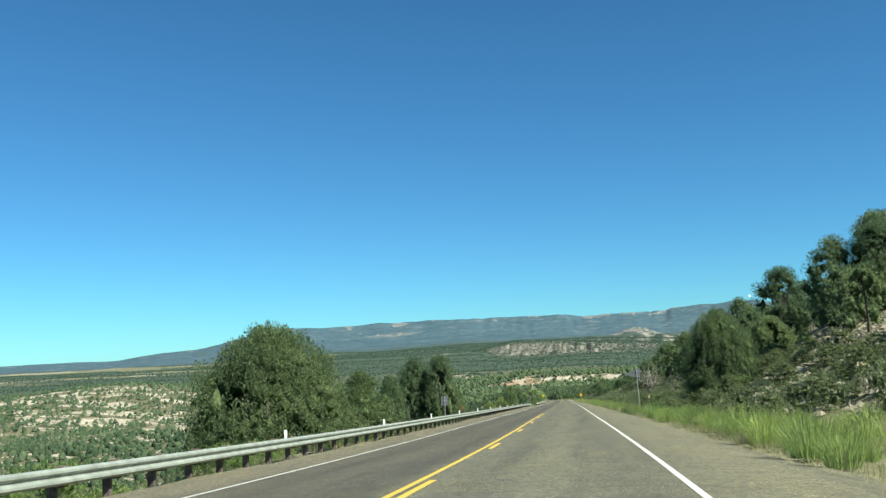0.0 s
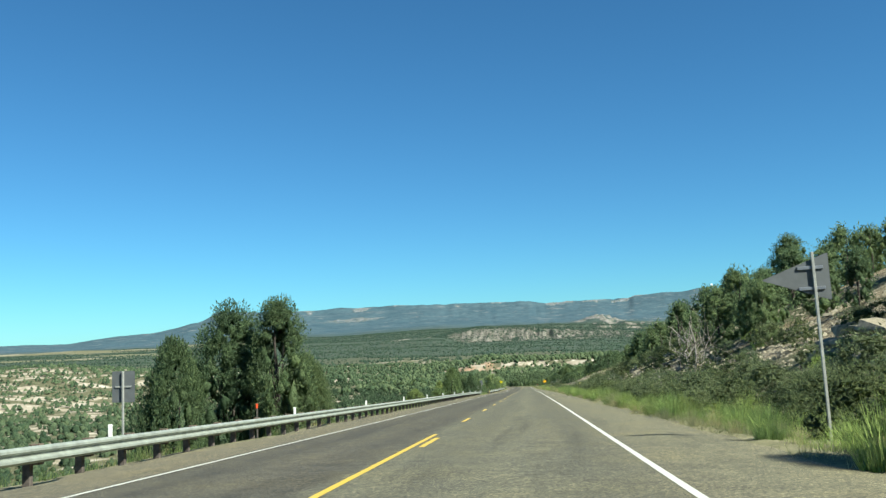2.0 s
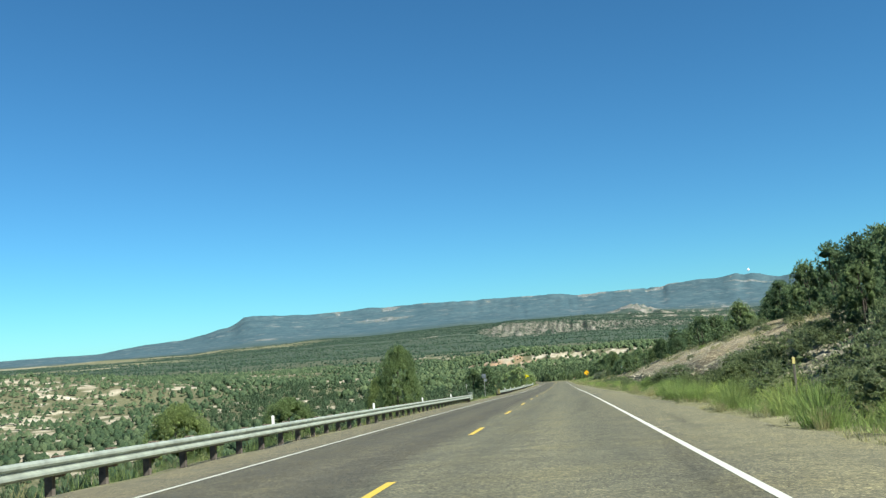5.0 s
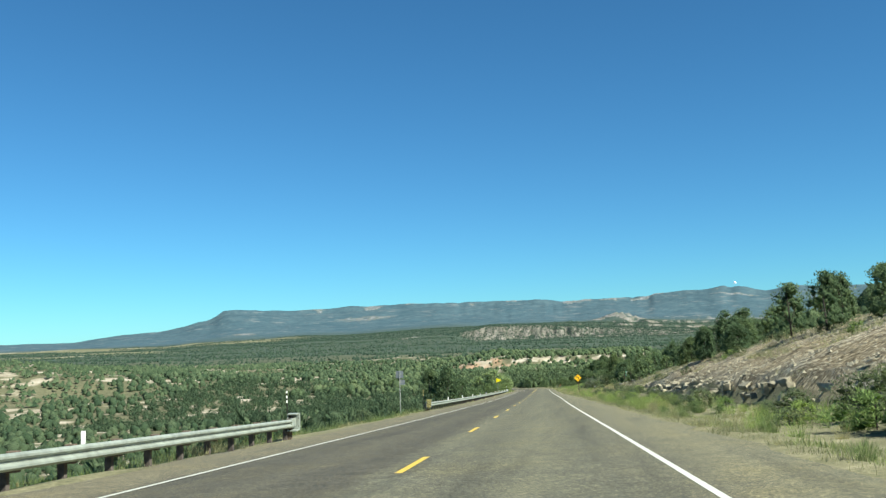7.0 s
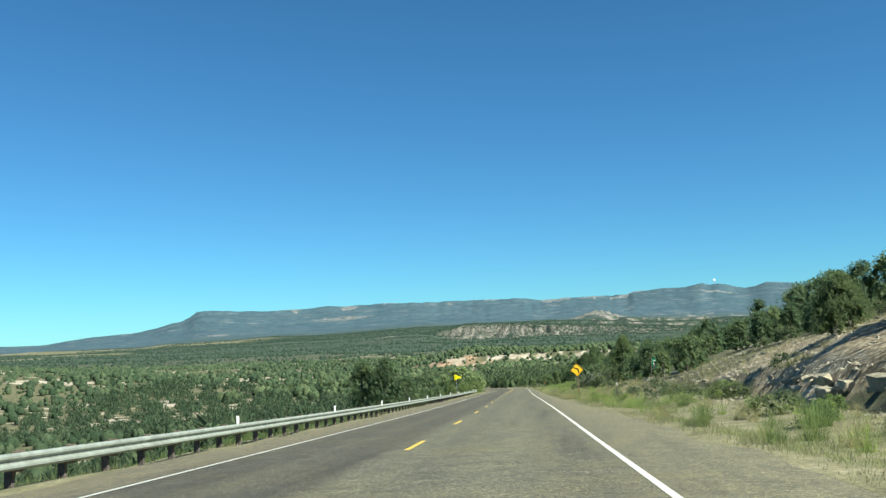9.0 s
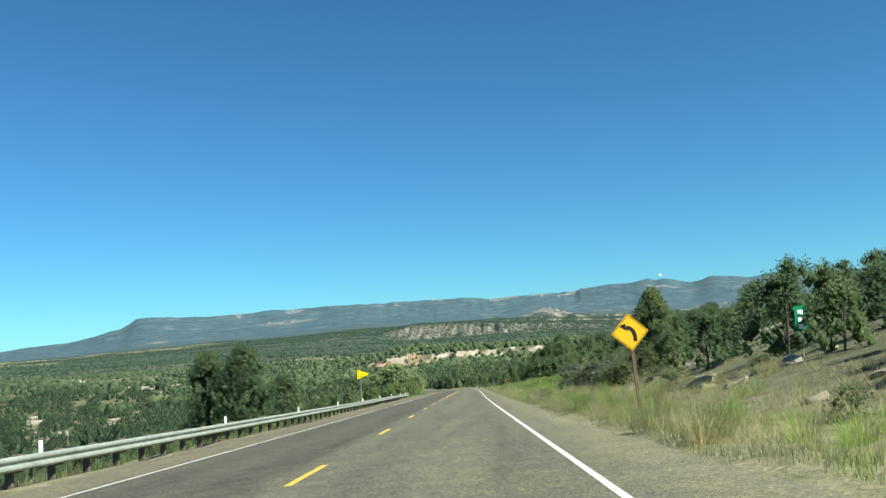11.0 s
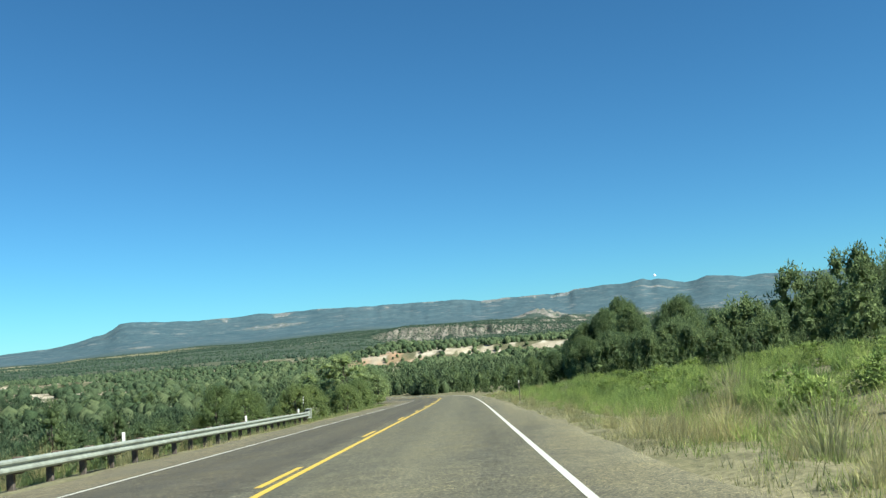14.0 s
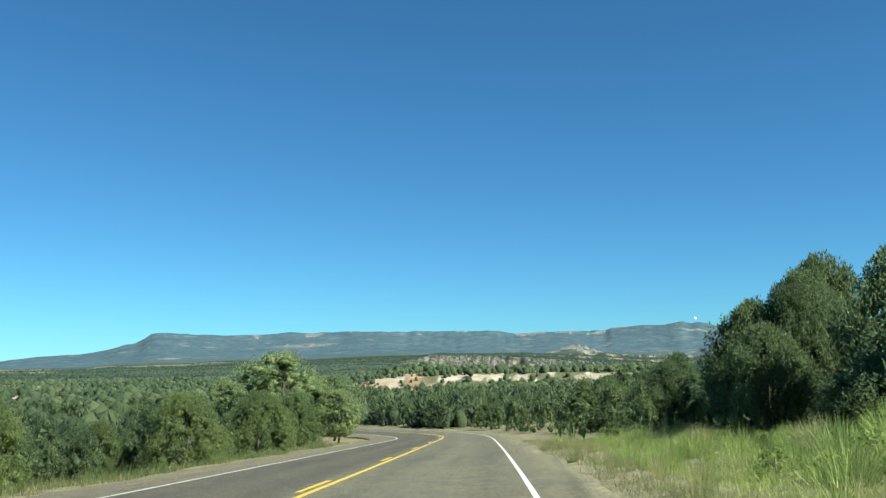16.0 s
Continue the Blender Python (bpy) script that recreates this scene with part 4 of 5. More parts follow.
pennant("no_passing_sign", "grey back of a pennant sign on a thin post", stand(71.7, 7.4, 180) @ pose(0, 0, 0, 0, 2.0, 0), 3.4, 1.2, 0.86, M_DARK_BACK)

def back_sign(name, label, m, h, panels, mat=M_SIGN_BACK):
    ob = empty(name, label, "road sign", m)
    sign_post(ob, h, M_GREY_POST, 0.05, 0.05, -0.03)
    for x, z, w, t in panels:
        part("panel", slab(rounded([(x - w / 2, z - t / 2), (x + w / 2, z - t / 2), (x + w / 2, z + t / 2), (x - w / 2, z + t / 2)], 0.04), 0.004, 0.0), mat, ob)
        bm = bmesh.new()
        box(bm, x, -0.012, z, w * 0.7, 0.02, 0.045, 0.003)
        part("brace", bm, M_GREY_POST, ob)
    return ob

back_sign("speed_sign", "dark grey back of a rectangular road sign on a post", stand(77.8, -8.3), 2.5, [(0, 2.1, 0.61, 0.80)], M_DARK_BACK)
back_sign("route_sign", "grey backs of two stacked route signs on a tall post", stand(258.9, -8.2), 3.2, [(-0.02, 2.93, 0.54, 0.5), (0.16, 2.38, 0.40, 0.36)])

def green_sign():
    ob = empty("mile_sign", "small green reference sign on a thin post", "road sign", stand(339.0, 15.0))
    sign_post(ob, 1.9, M_GREY_POST, 0.04, 0.04, 0.03)
    p = part("plate", slab(rounded([(-0.22, 0.95), (0.22, 0.95), (0.22, 1.9), (-0.22, 1.9)], 0.03), 0.004), M_SIGN_GREEN, ob)
    for z in (1.65, 1.38, 1.12):
        part("bar", slab([(-0.10, z - 0.09), (0.10, z - 0.09), (0.10, z + 0.09), (-0.10, z + 0.09)], 0.001, -0.003), M_TAB, p)
green_sign()

def delineator(s, o, h, top_mat, label):
    ob = empty("delineator_post", label, "marker post", stand(s, o), "delineator posts")
    bm = bmesh.new()
    box(bm, 0, 0, h / 2 - 0.15, 0.055, 0.03, h + 0.3, 0.006)
    part("post", bm, M_DARK_POST, ob)
    bm = bmesh.new()
    box(bm, 0, -0.018, h - 0.10, 0.075, 0.008, 0.17, 0.003)
    part("reflector", bm, top_mat, ob)
for s, o, h in ((55.5, 6.75, 1.25), (162.0, 7.9, 1.35), (310.0, 8.3, 1.25), (445.5, 5.85, 1.28)):
    delineator(s, o, h, M_SILVER if s > 200 else M_DULL_YELLOW, "dark metal marker post with a pale reflector")
delineator(391.5, 5.8, 1.35, M_ORANGE, "dark metal marker post with an orange reflector")
delineator(88.5, -8.0, 1.25, M_ORANGE, "dark metal marker post with an orange reflector")

def end_terminal(s, toward, label, striped):
    o = rail_side(s)
    ob = empty("rail_terminal", label, "guardrail end", Matrix.Translation(road_at(s, o, -0.12)) @ Matrix.Rotation(float(np.interp(s, ROAD_S, heading)), 4, "Z"))
    bm = bmesh.new()
    box(bm, 0.0, 0.10 * toward, 0.56, 0.40, 0.05, 0.62, 0.012)
    for z in (0.845, 0.275):
        box(bm, 0.0, -0.10 * toward, z, 0.34, 0.36, 0.05, 0.01)
    box(bm, -0.16, -0.08 * toward, 0.56, 0.03, 0.32, 0.54, 0.008)
    head = part("head", bm, M_STEEL, ob, "open galvanised impact head")
    bm = bmesh.new()
    box(bm, 0.03, -0.22 * toward, 0.56, 0.10, 0.50, 0.30, 0.02)
    part("throat", bm, M_STEEL, head)
    for z in (0.42, 0.70):
        bm = bmesh.new()
        bmesh.ops.create_cone(bm, cap_ends=True, segments=8, radius1=0.02, radius2=0.02, depth=0.03, matrix=Matrix.Translation((0.19, -0.05 * toward, z)) @ Matrix.Rotation(radians(90), 4, "Y"))
        part("bolt", bm, M_STEEL_POST, head)
    bm = bmesh.new()
    box(bm, -0.12, -0.1 * toward, 0.1, 0.14, 0.14, 0.9, 0.01)
    part("post", bm, M_WOOD, ob)
    if striped:
        z0, w, t = 0.26, 0.34, 0.66
        plate = part("striped_plate", slab([(-0.15, z0), (0.19, z0), (0.19, z0 + t), (-0.15, z0 + t)], 0.006, -0.134), M_DULL_YELLOW, ob, "yellow plate with black slanting stripes")
        for k in range(6):
            z = z0 - 0.20 + k * 0.165
            pts = [(-0.15, z + 0.22), (-0.15, z + 0.30), (0.19, z + 0.08), (0.19, z)]
            pts = [(x, min(max(q, z0), z0 + t)) for x, q in pts]
            if pts[1][1] - pts[0][1] > 0.01 or pts[2][1] - pts[3][1] > 0.01:
                part("stripe", slab(pts, 0.001, -0.138), M_SIGN_BLACK, plate)
    # a thin banded marker pole behind the head
    bm = bmesh.new()
    box(bm, -0.35, 0.4 * toward, 0.7, 0.04, 0.03, 2.0, 0.004)
    part("pole", bm, M_SIGN_BLACK, ob)
    for z in (1.25, 1.42, 1.59):
        bm = bmesh.new()
        box(bm, -0.35, 0.4 * toward - 0.02, z, 0.05, 0.012, 0.09, 0.002)
        part("band", bm, M_DULL_YELLOW if striped else M_TAB, ob)
end_terminal(225.6, 1, "galvanised guardrail end with a banded marker pole", False)
end_terminal(263.2, -1, "guardrail end with a yellow and black striped plate", True)
end_terminal(449.4, 1, "galvanised guardrail end in dry grass", False)

def joined(name, label, category, sources, places):
    """One mesh of many plants: each place is a source's number, a foot, a turn, a breadth and a height."""
    shapes = []
    for me in sources:
        co, at = np.empty(len(me.vertices) * 3, np.float32), np.empty(len(me.loops), np.int32)
        me.vertices.foreach_get("co", co)
        me.loops.foreach_get("vertex_index", at)
        shapes.append(co.reshape(-1, 3)[at])
    out = []
    for k, x, y, z, a, w, h in places:
        v, c, d = shapes[k], math.cos(a), math.sin(a)
        out.append(np.stack([(v[:, 0] * c - v[:, 1] * d) * w + x, (v[:, 0] * d + v[:, 1] * c) * w + y, v[:, 2] * h + z], -1))
    return tagged(new(name, tri_mesh(name, np.concatenate(out).astype(np.float32), sources[0].materials[0])), label, category, kind="stuff")

# ---- trees beside the road ----
JUN, PIN = "dense dark green juniper standing in dry grass", "dark pinyon pine with a rounded open crown"
MODELS = {
    "plumed": tree_model("juniper", "plumed", 6.0, 5.4, 420, 120, 0.095, 0.019, 2, M_JUNIPER, "large rounded juniper with upright plumes of leaves", "tree", 6, 0.12, detail=0),
    "light": tree_model("juniper", "plumed", 6.0, 5.4, 200, 90, 0.12, 0.028, 6, M_YOUNG, "yellow-green young juniper below the road", "tree", 5, 0.10, detail=0),
    "juniper_a": tree_model("juniper", "juniper", 6.0, 5.2, 270, 105, 0.14, 0.030, 3, M_JUNIPER, JUN, "tree", 4, 0.09, detail=0),
    "juniper_b": tree_model("juniper", "juniper", 6.0, 4.6, 200, 90, 0.14, 0.032, 8, M_JUNIPER, JUN, "tree", 4, 0.09, detail=0),
    "spire": tree_model("juniper", "spire", 6.0, 3.2, 150, 95, 0.14, 0.036, 5, M_JUNIPER, "narrow pointed dark juniper on the slope", "tree", detail=0),
    "pine_a": tree_model("pinyon_pine", "pine", 6.0, 4.2, 170, 100, 0.095, 0.027, 11, M_PINE, PIN, "tree", 10, detail=0),
    "pine_b": tree_model("pinyon_pine", "pine", 6.0, 3.6, 165, 100, 0.095, 0.027, 12, M_PINE, PIN, "tree", 10, detail=0),
    "broad": tree_model("cottonwood", "broad", 7.0, 7.5, 170, 56, 0.14, 0.055, 21, M_BROAD, "light green leafy cottonwood at the bend", "tree", 12, 0.16, detail=1),
    "far_juniper_a": tree_model("juniper", "juniper", 6.0, 5.0, 46, 34, 0.24, 0.062, 41, M_JUNIPER, JUN, "tree", 4, detail=0),
    "far_juniper_b": tree_model("juniper", "juniper", 6.0, 4.4, 46, 34, 0.24, 0.062, 42, M_JUNIPER, JUN, "tree", 4, detail=0),
    "far_juniper_c": tree_model("juniper", "spire", 6.0, 3.4, 46, 36, 0.24, 0.06, 43, M_JUNIPER, JUN, "tree", 4, detail=0),
    "far_pine_a": tree_model("pinyon_pine", "pine", 6.0, 4.2, 48, 36, 0.22, 0.066, 44, M_PINE, PIN, "tree", 5, detail=0),
    "far_pine_b": tree_model("pinyon_pine", "pine", 6.0, 3.8, 48, 36, 0.22, 0.066, 45, M_PINE, PIN, "tree", 5, detail=0),
}
used = set()
def plant(model, x, y, h, sink=0.1, spin=None, fat=1.0, dz=0.0):
    src = MODELS[model]
    k = h / (7.0 if model == "broad" else 6.0)
    z = float(ground_z(np.array([x]), np.array([y]))[0]) - sink + dz
    spin = RNG.uniform(0, 360) if spin is None else spin
    m = pose(x, y, z, 0, 0, spin)
    if model in used:
        ob = copy_thing(src, m)
    else:
        ob = src
        ob.matrix_basis = m
        used.add(model)
    ob.scale = (k * fat, k * fat, k)
    return ob

def at_road(s, o):
    x, y, _ = road_at(s, o)
    return float(x), float(y)

# the large ones, one by one: model, place, the height of the top, breadth
WIDE = {"plumed": 5.4, "light": 5.4, "juniper_a": 5.2, "juniper_b": 4.6, "spire": 3.2, "pine_a": 4.2, "pine_b": 3.6, "broad": 7.5}
TALL = {"broad": 7.0}
for model, x, y, top, wide in [
    ("plumed", -13.1, 43.4, 2.85, 9.8), ("spire", -9.9, 48.0, 0.3, 3.8),
    ("pine_a", -19.2, 110.5, 0.8, 6.4), ("pine_b", -15.8, 109.4, 1.0, 4.6), ("juniper_b", -21.4, 107.0, -1.6, 6.0), ("plumed", -14.9, 111.8, -2.9, 4.4),
    ("plumed", 10.8, 64.4, 3.2, 5.6), ("juniper_b", 15.0, 69.0, 2.6, 4.5),
    ("pine_a", 20.3, 71.5, 8.6, 4.4), ("pine_b", 25.0, 76.0, 11.0, 5.0), ("pine_b", 19.0, 84.0, 7.5, 4.8), ("pine_a", 28.0, 88.0, 12.0, 5.5), ("pine_b", 23.0, 70.0, 9.4, 4.0),
    ("pine_a", 20.5, 209.7, -1.2, 3.6), ("pine_b", 19.3, 242.0, -3.5, 3.4), ("pine_a", 9.6, 287.0, -10.0, 2.5), ("pine_b", 12.0, 283.0, -10.0, 3.0), ("pine_b", 11.0, 277.5, -9.9, 2.6), ("juniper_b", 9.4, 296.5, -11.2, 3.0), ("pine_a", 14.0, 290.0, -9.4, 3.2), ("pine_a", 19.3, 188.0, 0.5, 4.0), ("pine_b", 24.0, 176.0, 5.0, 5.0), ("pine_a", 27.0, 160.0, 8.0, 5.4),
    ("light", -16.2, 207.0, -7.5, 4.4), ("light", -19.0, 212.0, -10.0, 3.0), ("light", -14.6, 176.0, -9.2, 3.2), ("light", -16.8, 170.0, -8.8, 3.4), ("light", -26.0, 500.0, -26.0, 4.6), ("light", -24.6, 484.0, -25.7, 4.2), ("light", -25.5, 470.0, -25.0, 4.2), ("light", -23.8, 456.0, -24.4, 3.6), ("light", -27.5, 514.0, -26.4, 4.8), ("light", -23.4, 441.0, -23.8, 3.4), ("light", -27.0, 448.0, -23.7, 4.0), ("pine_a", -29.5, 385.5, -16.2, 5.4), ("pine_b", -33.5, 388.0, -16.6, 5.4), ("pine_b", -27.5, 392.0, -19.5, 4.0),
    ("spire", 4.2, 368.5, -14.4, 4.2), ("pine_a", 12.5, 403.0, -16.2, 3.4), ("pine_b", 16.0, 411.0, -15.6, 3.6), ("pine_a", 19.5, 421.0, -15.0, 3.8), ("pine_b", 22.5, 431.0, -14.5, 4.0), ("pine_b", 15.0, 398.0, -15.6, 3.4), ("juniper_b", 10.0, 398.0, -17.4, 4.4), ("juniper_b", 9.8, 425.0, -17.4, 4.6),
    ("juniper_a", 0.8, 477.0, -24.4, 5.0), ("juniper_b", 3.5, 482.0, -22.4, 5.0), ("juniper_a", 1.8, 497.5, -21.1, 6.0), ("plumed", 4.2, 497.0, -19.6, 6.5), ("juniper_a", 1.2, 493.0, -22.6, 5.4),
    ("juniper_b", 5.6, 488.0, -19.5, 6.0), ("juniper_a", 6.5, 501.0, -18.2, 6.5), ("juniper_a", 11.5, 492.0, -19.0, 6.5), ("pine_a", 16.0, 510.0, -18.0, 6.0),
    ("juniper_b", -1.6, 506.0, -24.4, 4.6), ("juniper_a", -0.6, 516.0, -24.6, 5.4), ("juniper_b", 2.0, 524.0, -23.6, 6.0), ("juniper_a", -3.5, 526.0, -25.4, 5.0),
    ("broad", -31.8, 527.0, -22.9, 9.0), ("broad", -29.0, 536.0, -25.0, 6.5), ("broad", -27.0, 528.0, -26.4, 5.0), ("broad", -38.0, 531.0, -25.4, 6.0),
]:
    h = (top - float(ground_z(np.array([x]), np.array([y]))[0])) / 0.97
    k = h / TALL.get(model, 6.0)
    plant(model, x, y, h, fat=wide / WIDE[model] / k)
# trees on the right-hand hill, thick above the cut
spots = []
def free_spot(x, y, gap):
    if any((x - a) ** 2 + (y - b) ** 2 < gap * gap for a, b in spots):
        return False
    spots.append((x, y))
    return True
for k in range(1600):
    s, o = RNG.uniform(25, 480) if k % 3 else RNG.uniform(105, 200), 14 + 34 * RNG.uniform(0, 1) ** 1.3
    near = float(np.interp(s, [0, 60, 105, 115, 185, 200, 310, 335, 400, 480], [20, 19, 18, 15.5, 15.5, 18.5, 19, 26, 27, 19]))
    if o < near or len(spots) > 250:
        continue
    x, y = at_road(s, o)
    if fbm(np.array(x / 14), np.array(y / 14), 2, 81) < -0.55 or not free_spot(x, y, 3.3):
        continue
    plant(str(RNG.choice(["far_pine_a", "far_pine_b", "far_pine_a", "far_juniper_a", "far_juniper_b"] if s < 395 else ["far_juniper_a", "far_juniper_b"])), x, y, RNG.uniform(3.2, 5.4) * (1.0 if s < 395 else 0.8), fat=RNG.uniform(0.9, 1.15))
# the screen of trees round the bend, too many to count, and those along the left verge
crowns = [next(c.data for c in MODELS[name].children if c.name.startswith("crown")) for name in ("far_juniper_a", "far_juniper_b", "far_juniper_c")]
screen = []
for k in range(600):
    s, o = RNG.uniform(500, 660), 9 + 22 * RNG.uniform() ** 1.3
    x, y = at_road(s, o)
    if len(spots) < 345 and free_spot(x, y, 2.6):
        h = RNG.uniform(3.0, 4.6) / 6
        screen.append((int(RNG.integers(3)), x, y, float(ground_z(np.array([x]), np.array([y]))[0]) - 0.1, RNG.uniform(0, 6.28), h * RNG.uniform(0.85, 1.1), h))
for k in range(500):
    s, o = RNG.uniform(385, 535), RNG.uniform(-30, -10.5)
    if s < 450 and o > -13.5:
        continue
    x, y = at_road(s, o)
    if len(spots) < 450 and free_spot(x, y, 2.3):
        plant(str(RNG.choice(["far_juniper_a", "far_juniper_b", "far_juniper_c"])), x, y, 1.9 + 1.7 * RNG.uniform() ** 1.4, fat=RNG.uniform(0.95, 1.2))

# the dark stand of junipers before the bend, and the wooded shoulder of the hill above the low bank
for k in range(300):
    s, o = RNG.uniform(466, 535), RNG.uniform(15.5, 48)
    x, y = at_road(s, o)
    if len(spots) < 495 and free_spot(x, y, 3.0):
        plant(str(RNG.choice(["far_juniper_a", "far_juniper_b", "far_pine_a"])), x, y, RNG.uniform(4.0, 5.8), fat=RNG.uniform(0.9, 1.1))
for k in range(190):
    s = RNG.uniform(404, 482)
    x, y = at_road(s, RNG.uniform(16.5, 42))
    if free_spot(x, y, 3.2):
        h = RNG.uniform(3.4, 5.4) / 6 * float(np.interp(s, [440, 465], [0.66, 1.0]))
        screen.append((int(RNG.integers(3)), x, y, float(ground_z(np.array([x]), np.array([y]))[0]) - 0.1, RNG.uniform(0, 6.28), h * RNG.uniform(0.9, 1.15), h))
# taller trees up the hillside behind them
HILL_RNG = np.random.default_rng(41)
for k in range(190):
    s, o = HILL_RNG.uniform(418, 466), HILL_RNG.uniform(24, 44)
    x, y = at_road(s, o)
    if free_spot(x, y, 2.3):
        h = HILL_RNG.uniform(4.6, 6.9) / 6 * float(np.interp(s, [440, 466], [1.0, 0.92]))
        screen.append((int(HILL_RNG.integers(3)), x, y, float(ground_z(np.array([x]), np.array([y]))[0]) - 0.1, HILL_RNG.uniform(0, 6.28), h * HILL_RNG.uniform(0.75, 0.95), h))
joined("juniper_wood", "dense dark green junipers round the bend", "woodland", crowns, screen)
# the thicket along the left verge past the guardrail
VERGE_RNG = np.random.default_rng(37)
young = [next(c.data for c in MODELS["light"].children if c.name.startswith("crown"))]
mixed = {0: [], 1: []}
for k in range(260):
    s, o = VERGE_RNG.uniform(425, 538), -10.6 - 14 * VERGE_RNG.uniform() ** 1.2
    x, y = at_road(s, o if s > 452 else o - 3.5)
    if free_spot(x, y, 1.5):
        h = VERGE_RNG.uniform(1.6, 2.9) / 6
        pick = int(VERGE_RNG.uniform() < 0.2)
        mixed[pick].append((0 if pick else int(VERGE_RNG.integers(3)), x, y, float(ground_z(np.array([x]), np.array([y]))[0]) - 0.1, VERGE_RNG.uniform(0, 6.28), h * VERGE_RNG.uniform(0.75, 1.1), h))
joined("juniper_wood", "upright green junipers in a thicket along the verge", "woodland", crowns, mixed[0])
joined("juniper_wood", "yellow-green young junipers in the verge thicket", "woodland", young, mixed[1])
# small trees and rough stones on the bank past the cut
BANK_RNG = np.random.default_rng(23)
for k in range(30):
    x, y = at_road(BANK_RNG.uniform(322, 362), BANK_RNG.uniform(14.5, 27))
    if free_spot(x, y, 2.4):
        plant(str(BANK_RNG.choice(["far_juniper_a", "far_pine_a", "far_pine_b"])), x, y, BANK_RNG.uniform(2.2, 3.8), spin=BANK_RNG.uniform(0, 360), fat=BANK_RNG.uniform(0.95, 1.2))
# a dead grey tree on the bank
dead = empty("dead_tree", "bare grey dead tree with crooked limbs", "tree", pose(8.4, 108.5, float(ground_z(np.array([8.4]), np.array([108.5]))[0]) - 0.1))
bm = bmesh.new()
limbs(bm, 4.6, 5.2, 18, 77, 0.095, True)
part("trunk", bm, M_DEADWOOD, dead)

# a bare grey bush at the edge of the thicket
x, y = at_road(463.0, -9.6)
dry = empty("dead_bush", "bare grey dead bush at the edge of the thicket", "bush", pose(x, y, float(ground_z(np.array([x]), np.array([y]))[0]) - 0.05))
bm = bmesh.new()
limbs(bm, 1.5, 1.8, 16, 79, 0.03, True)
part("stem", bm, M_DEADWOOD, dry)

# ---- bushes ----
def bush_model(seed, mat, label, lobes=34, length=0.075, twigs=False, per=30):
    ob = empty("bush", label, "bush", group="roadside bushes")
    bm = bmesh.new()
    limbs(bm, 1.15 if twigs else 0.9, 1.9 if twigs else 1.2, 12 if twigs else 3, seed, 0.022, twigs)
    part("stem", bm, M_DEADWOOD if twigs else M_BARK, ob)
    c = new("foliage", crown("foliage", mat, 0, "bush", 1.0, 1.5, lobes, per, length, length * 0.24, seed))
    c.parent = ob
    return ob
BUSHES = [bush_model(31, M_BUSH, "grey-green sagebrush on the verge"), bush_model(32, M_SCRUB, "dense green scrub bush on the slope"),
          bush_model(33, M_RABBIT, "bright green rabbitbrush in dry grass")]
BRUSH = [bush_model(34, M_BUSH, "tall grey-green oak brush with bare twigs", 70, 0.05, True, 26), bush_model(35, M_SCRUB, "tall dense green oak brush", 80, 0.05, False, 26)]
for k in range(253):
    right = RNG.uniform() < 0.80
    s = RNG.uniform(8, 470)
    o = RNG.uniform(8.6, 20.0) if right else RNG.uniform(-11.5, -8.6)
    if right and k % 3 == 0:
        s, o = RNG.uniform(60, 190), RNG.uniform(8.4, 12.0) if k % 2 else RNG.uniform(12, 19)
    elif right and k % 3 == 1 and s > 200:
        s, o = RNG.uniform(375, 495), RNG.uniform(7.8, 17)
    if 95 < k < 122:
        right, s, o = True, RNG.uniform(196, 322), RNG.uniform(8.2, 10.4)
    if k > 165:
        right, s, o = (True, RNG.uniform(398, 470), RNG.uniform(8.6, 17)) if k < 240 else (False, RNG.uniform(18, 38), RNG.uniform(-10.5, -8.8))
    x, y = at_road(s, o)
    z = float(ground_z(np.array([x]), np.array([y]))[0]) - 0.08
    kind = 2 if k > 165 else 2 if s > 375 and right else int(RNG.choice([0, 1, 2], p=[0.5, 0.2, 0.3]))
    kind = 0 if 95 < k < 122 and kind == 1 else kind
    h = RNG.uniform(0.5, 0.9) if 95 < k < 122 else RNG.uniform(1.1, 1.6) if k >= 240 else RNG.uniform(0.6, 1.1) if k > 165 else RNG.uniform(0.6, 1.1) if kind == 2 or not right or o > 12 else RNG.uniform(0.8, 1.6)
    m = pose(x, y, z, 0, 0, RNG.uniform(0, 360))
    ob = copy_thing(BUSHES[kind], m) if k > 2 else BUSHES[k]
    if k <= 2:
        ob.matrix_basis = m
    ob.scale = (h * RNG.uniform(0.9, 1.4), h * RNG.uniform(0.9, 1.4), h)
# the big thicket past the curve sign, and tall scrub by the shoulder
for k in range(41):
    x, y = at_road(RNG.uniform(360, 391), RNG.uniform(10.8, 17))
    h = RNG.uniform(1.4, 2.3)
    if k > 27:
        x, y = at_road(*[(104.5, 9.0), (107.5, 9.6), (110.5, 9.2), (139.0, 9.8), (146.0, 10.4), (207.0, 10.4), (209.5, 11.2), (212.0, 10.2), (214.0, 11.4), (217.0, 10.6), (220.0, 11.0), (180.0, 10.4), (186.0, 11.0)][k - 28])
        h = RNG.uniform(1.3, 1.8)
    z = float(ground_z(np.array([x]), np.array([y]))[0]) - 0.1
    m = pose(x, y, z, 0, 0, RNG.uniform(0, 360))
    ob = copy_thing(BRUSH[int(RNG.choice([0, 0, 1]))], m) if k > 1 else BRUSH[k]
    ob.matrix_basis = m
    ob.scale = (h * 1.1, h * 1.1, h)

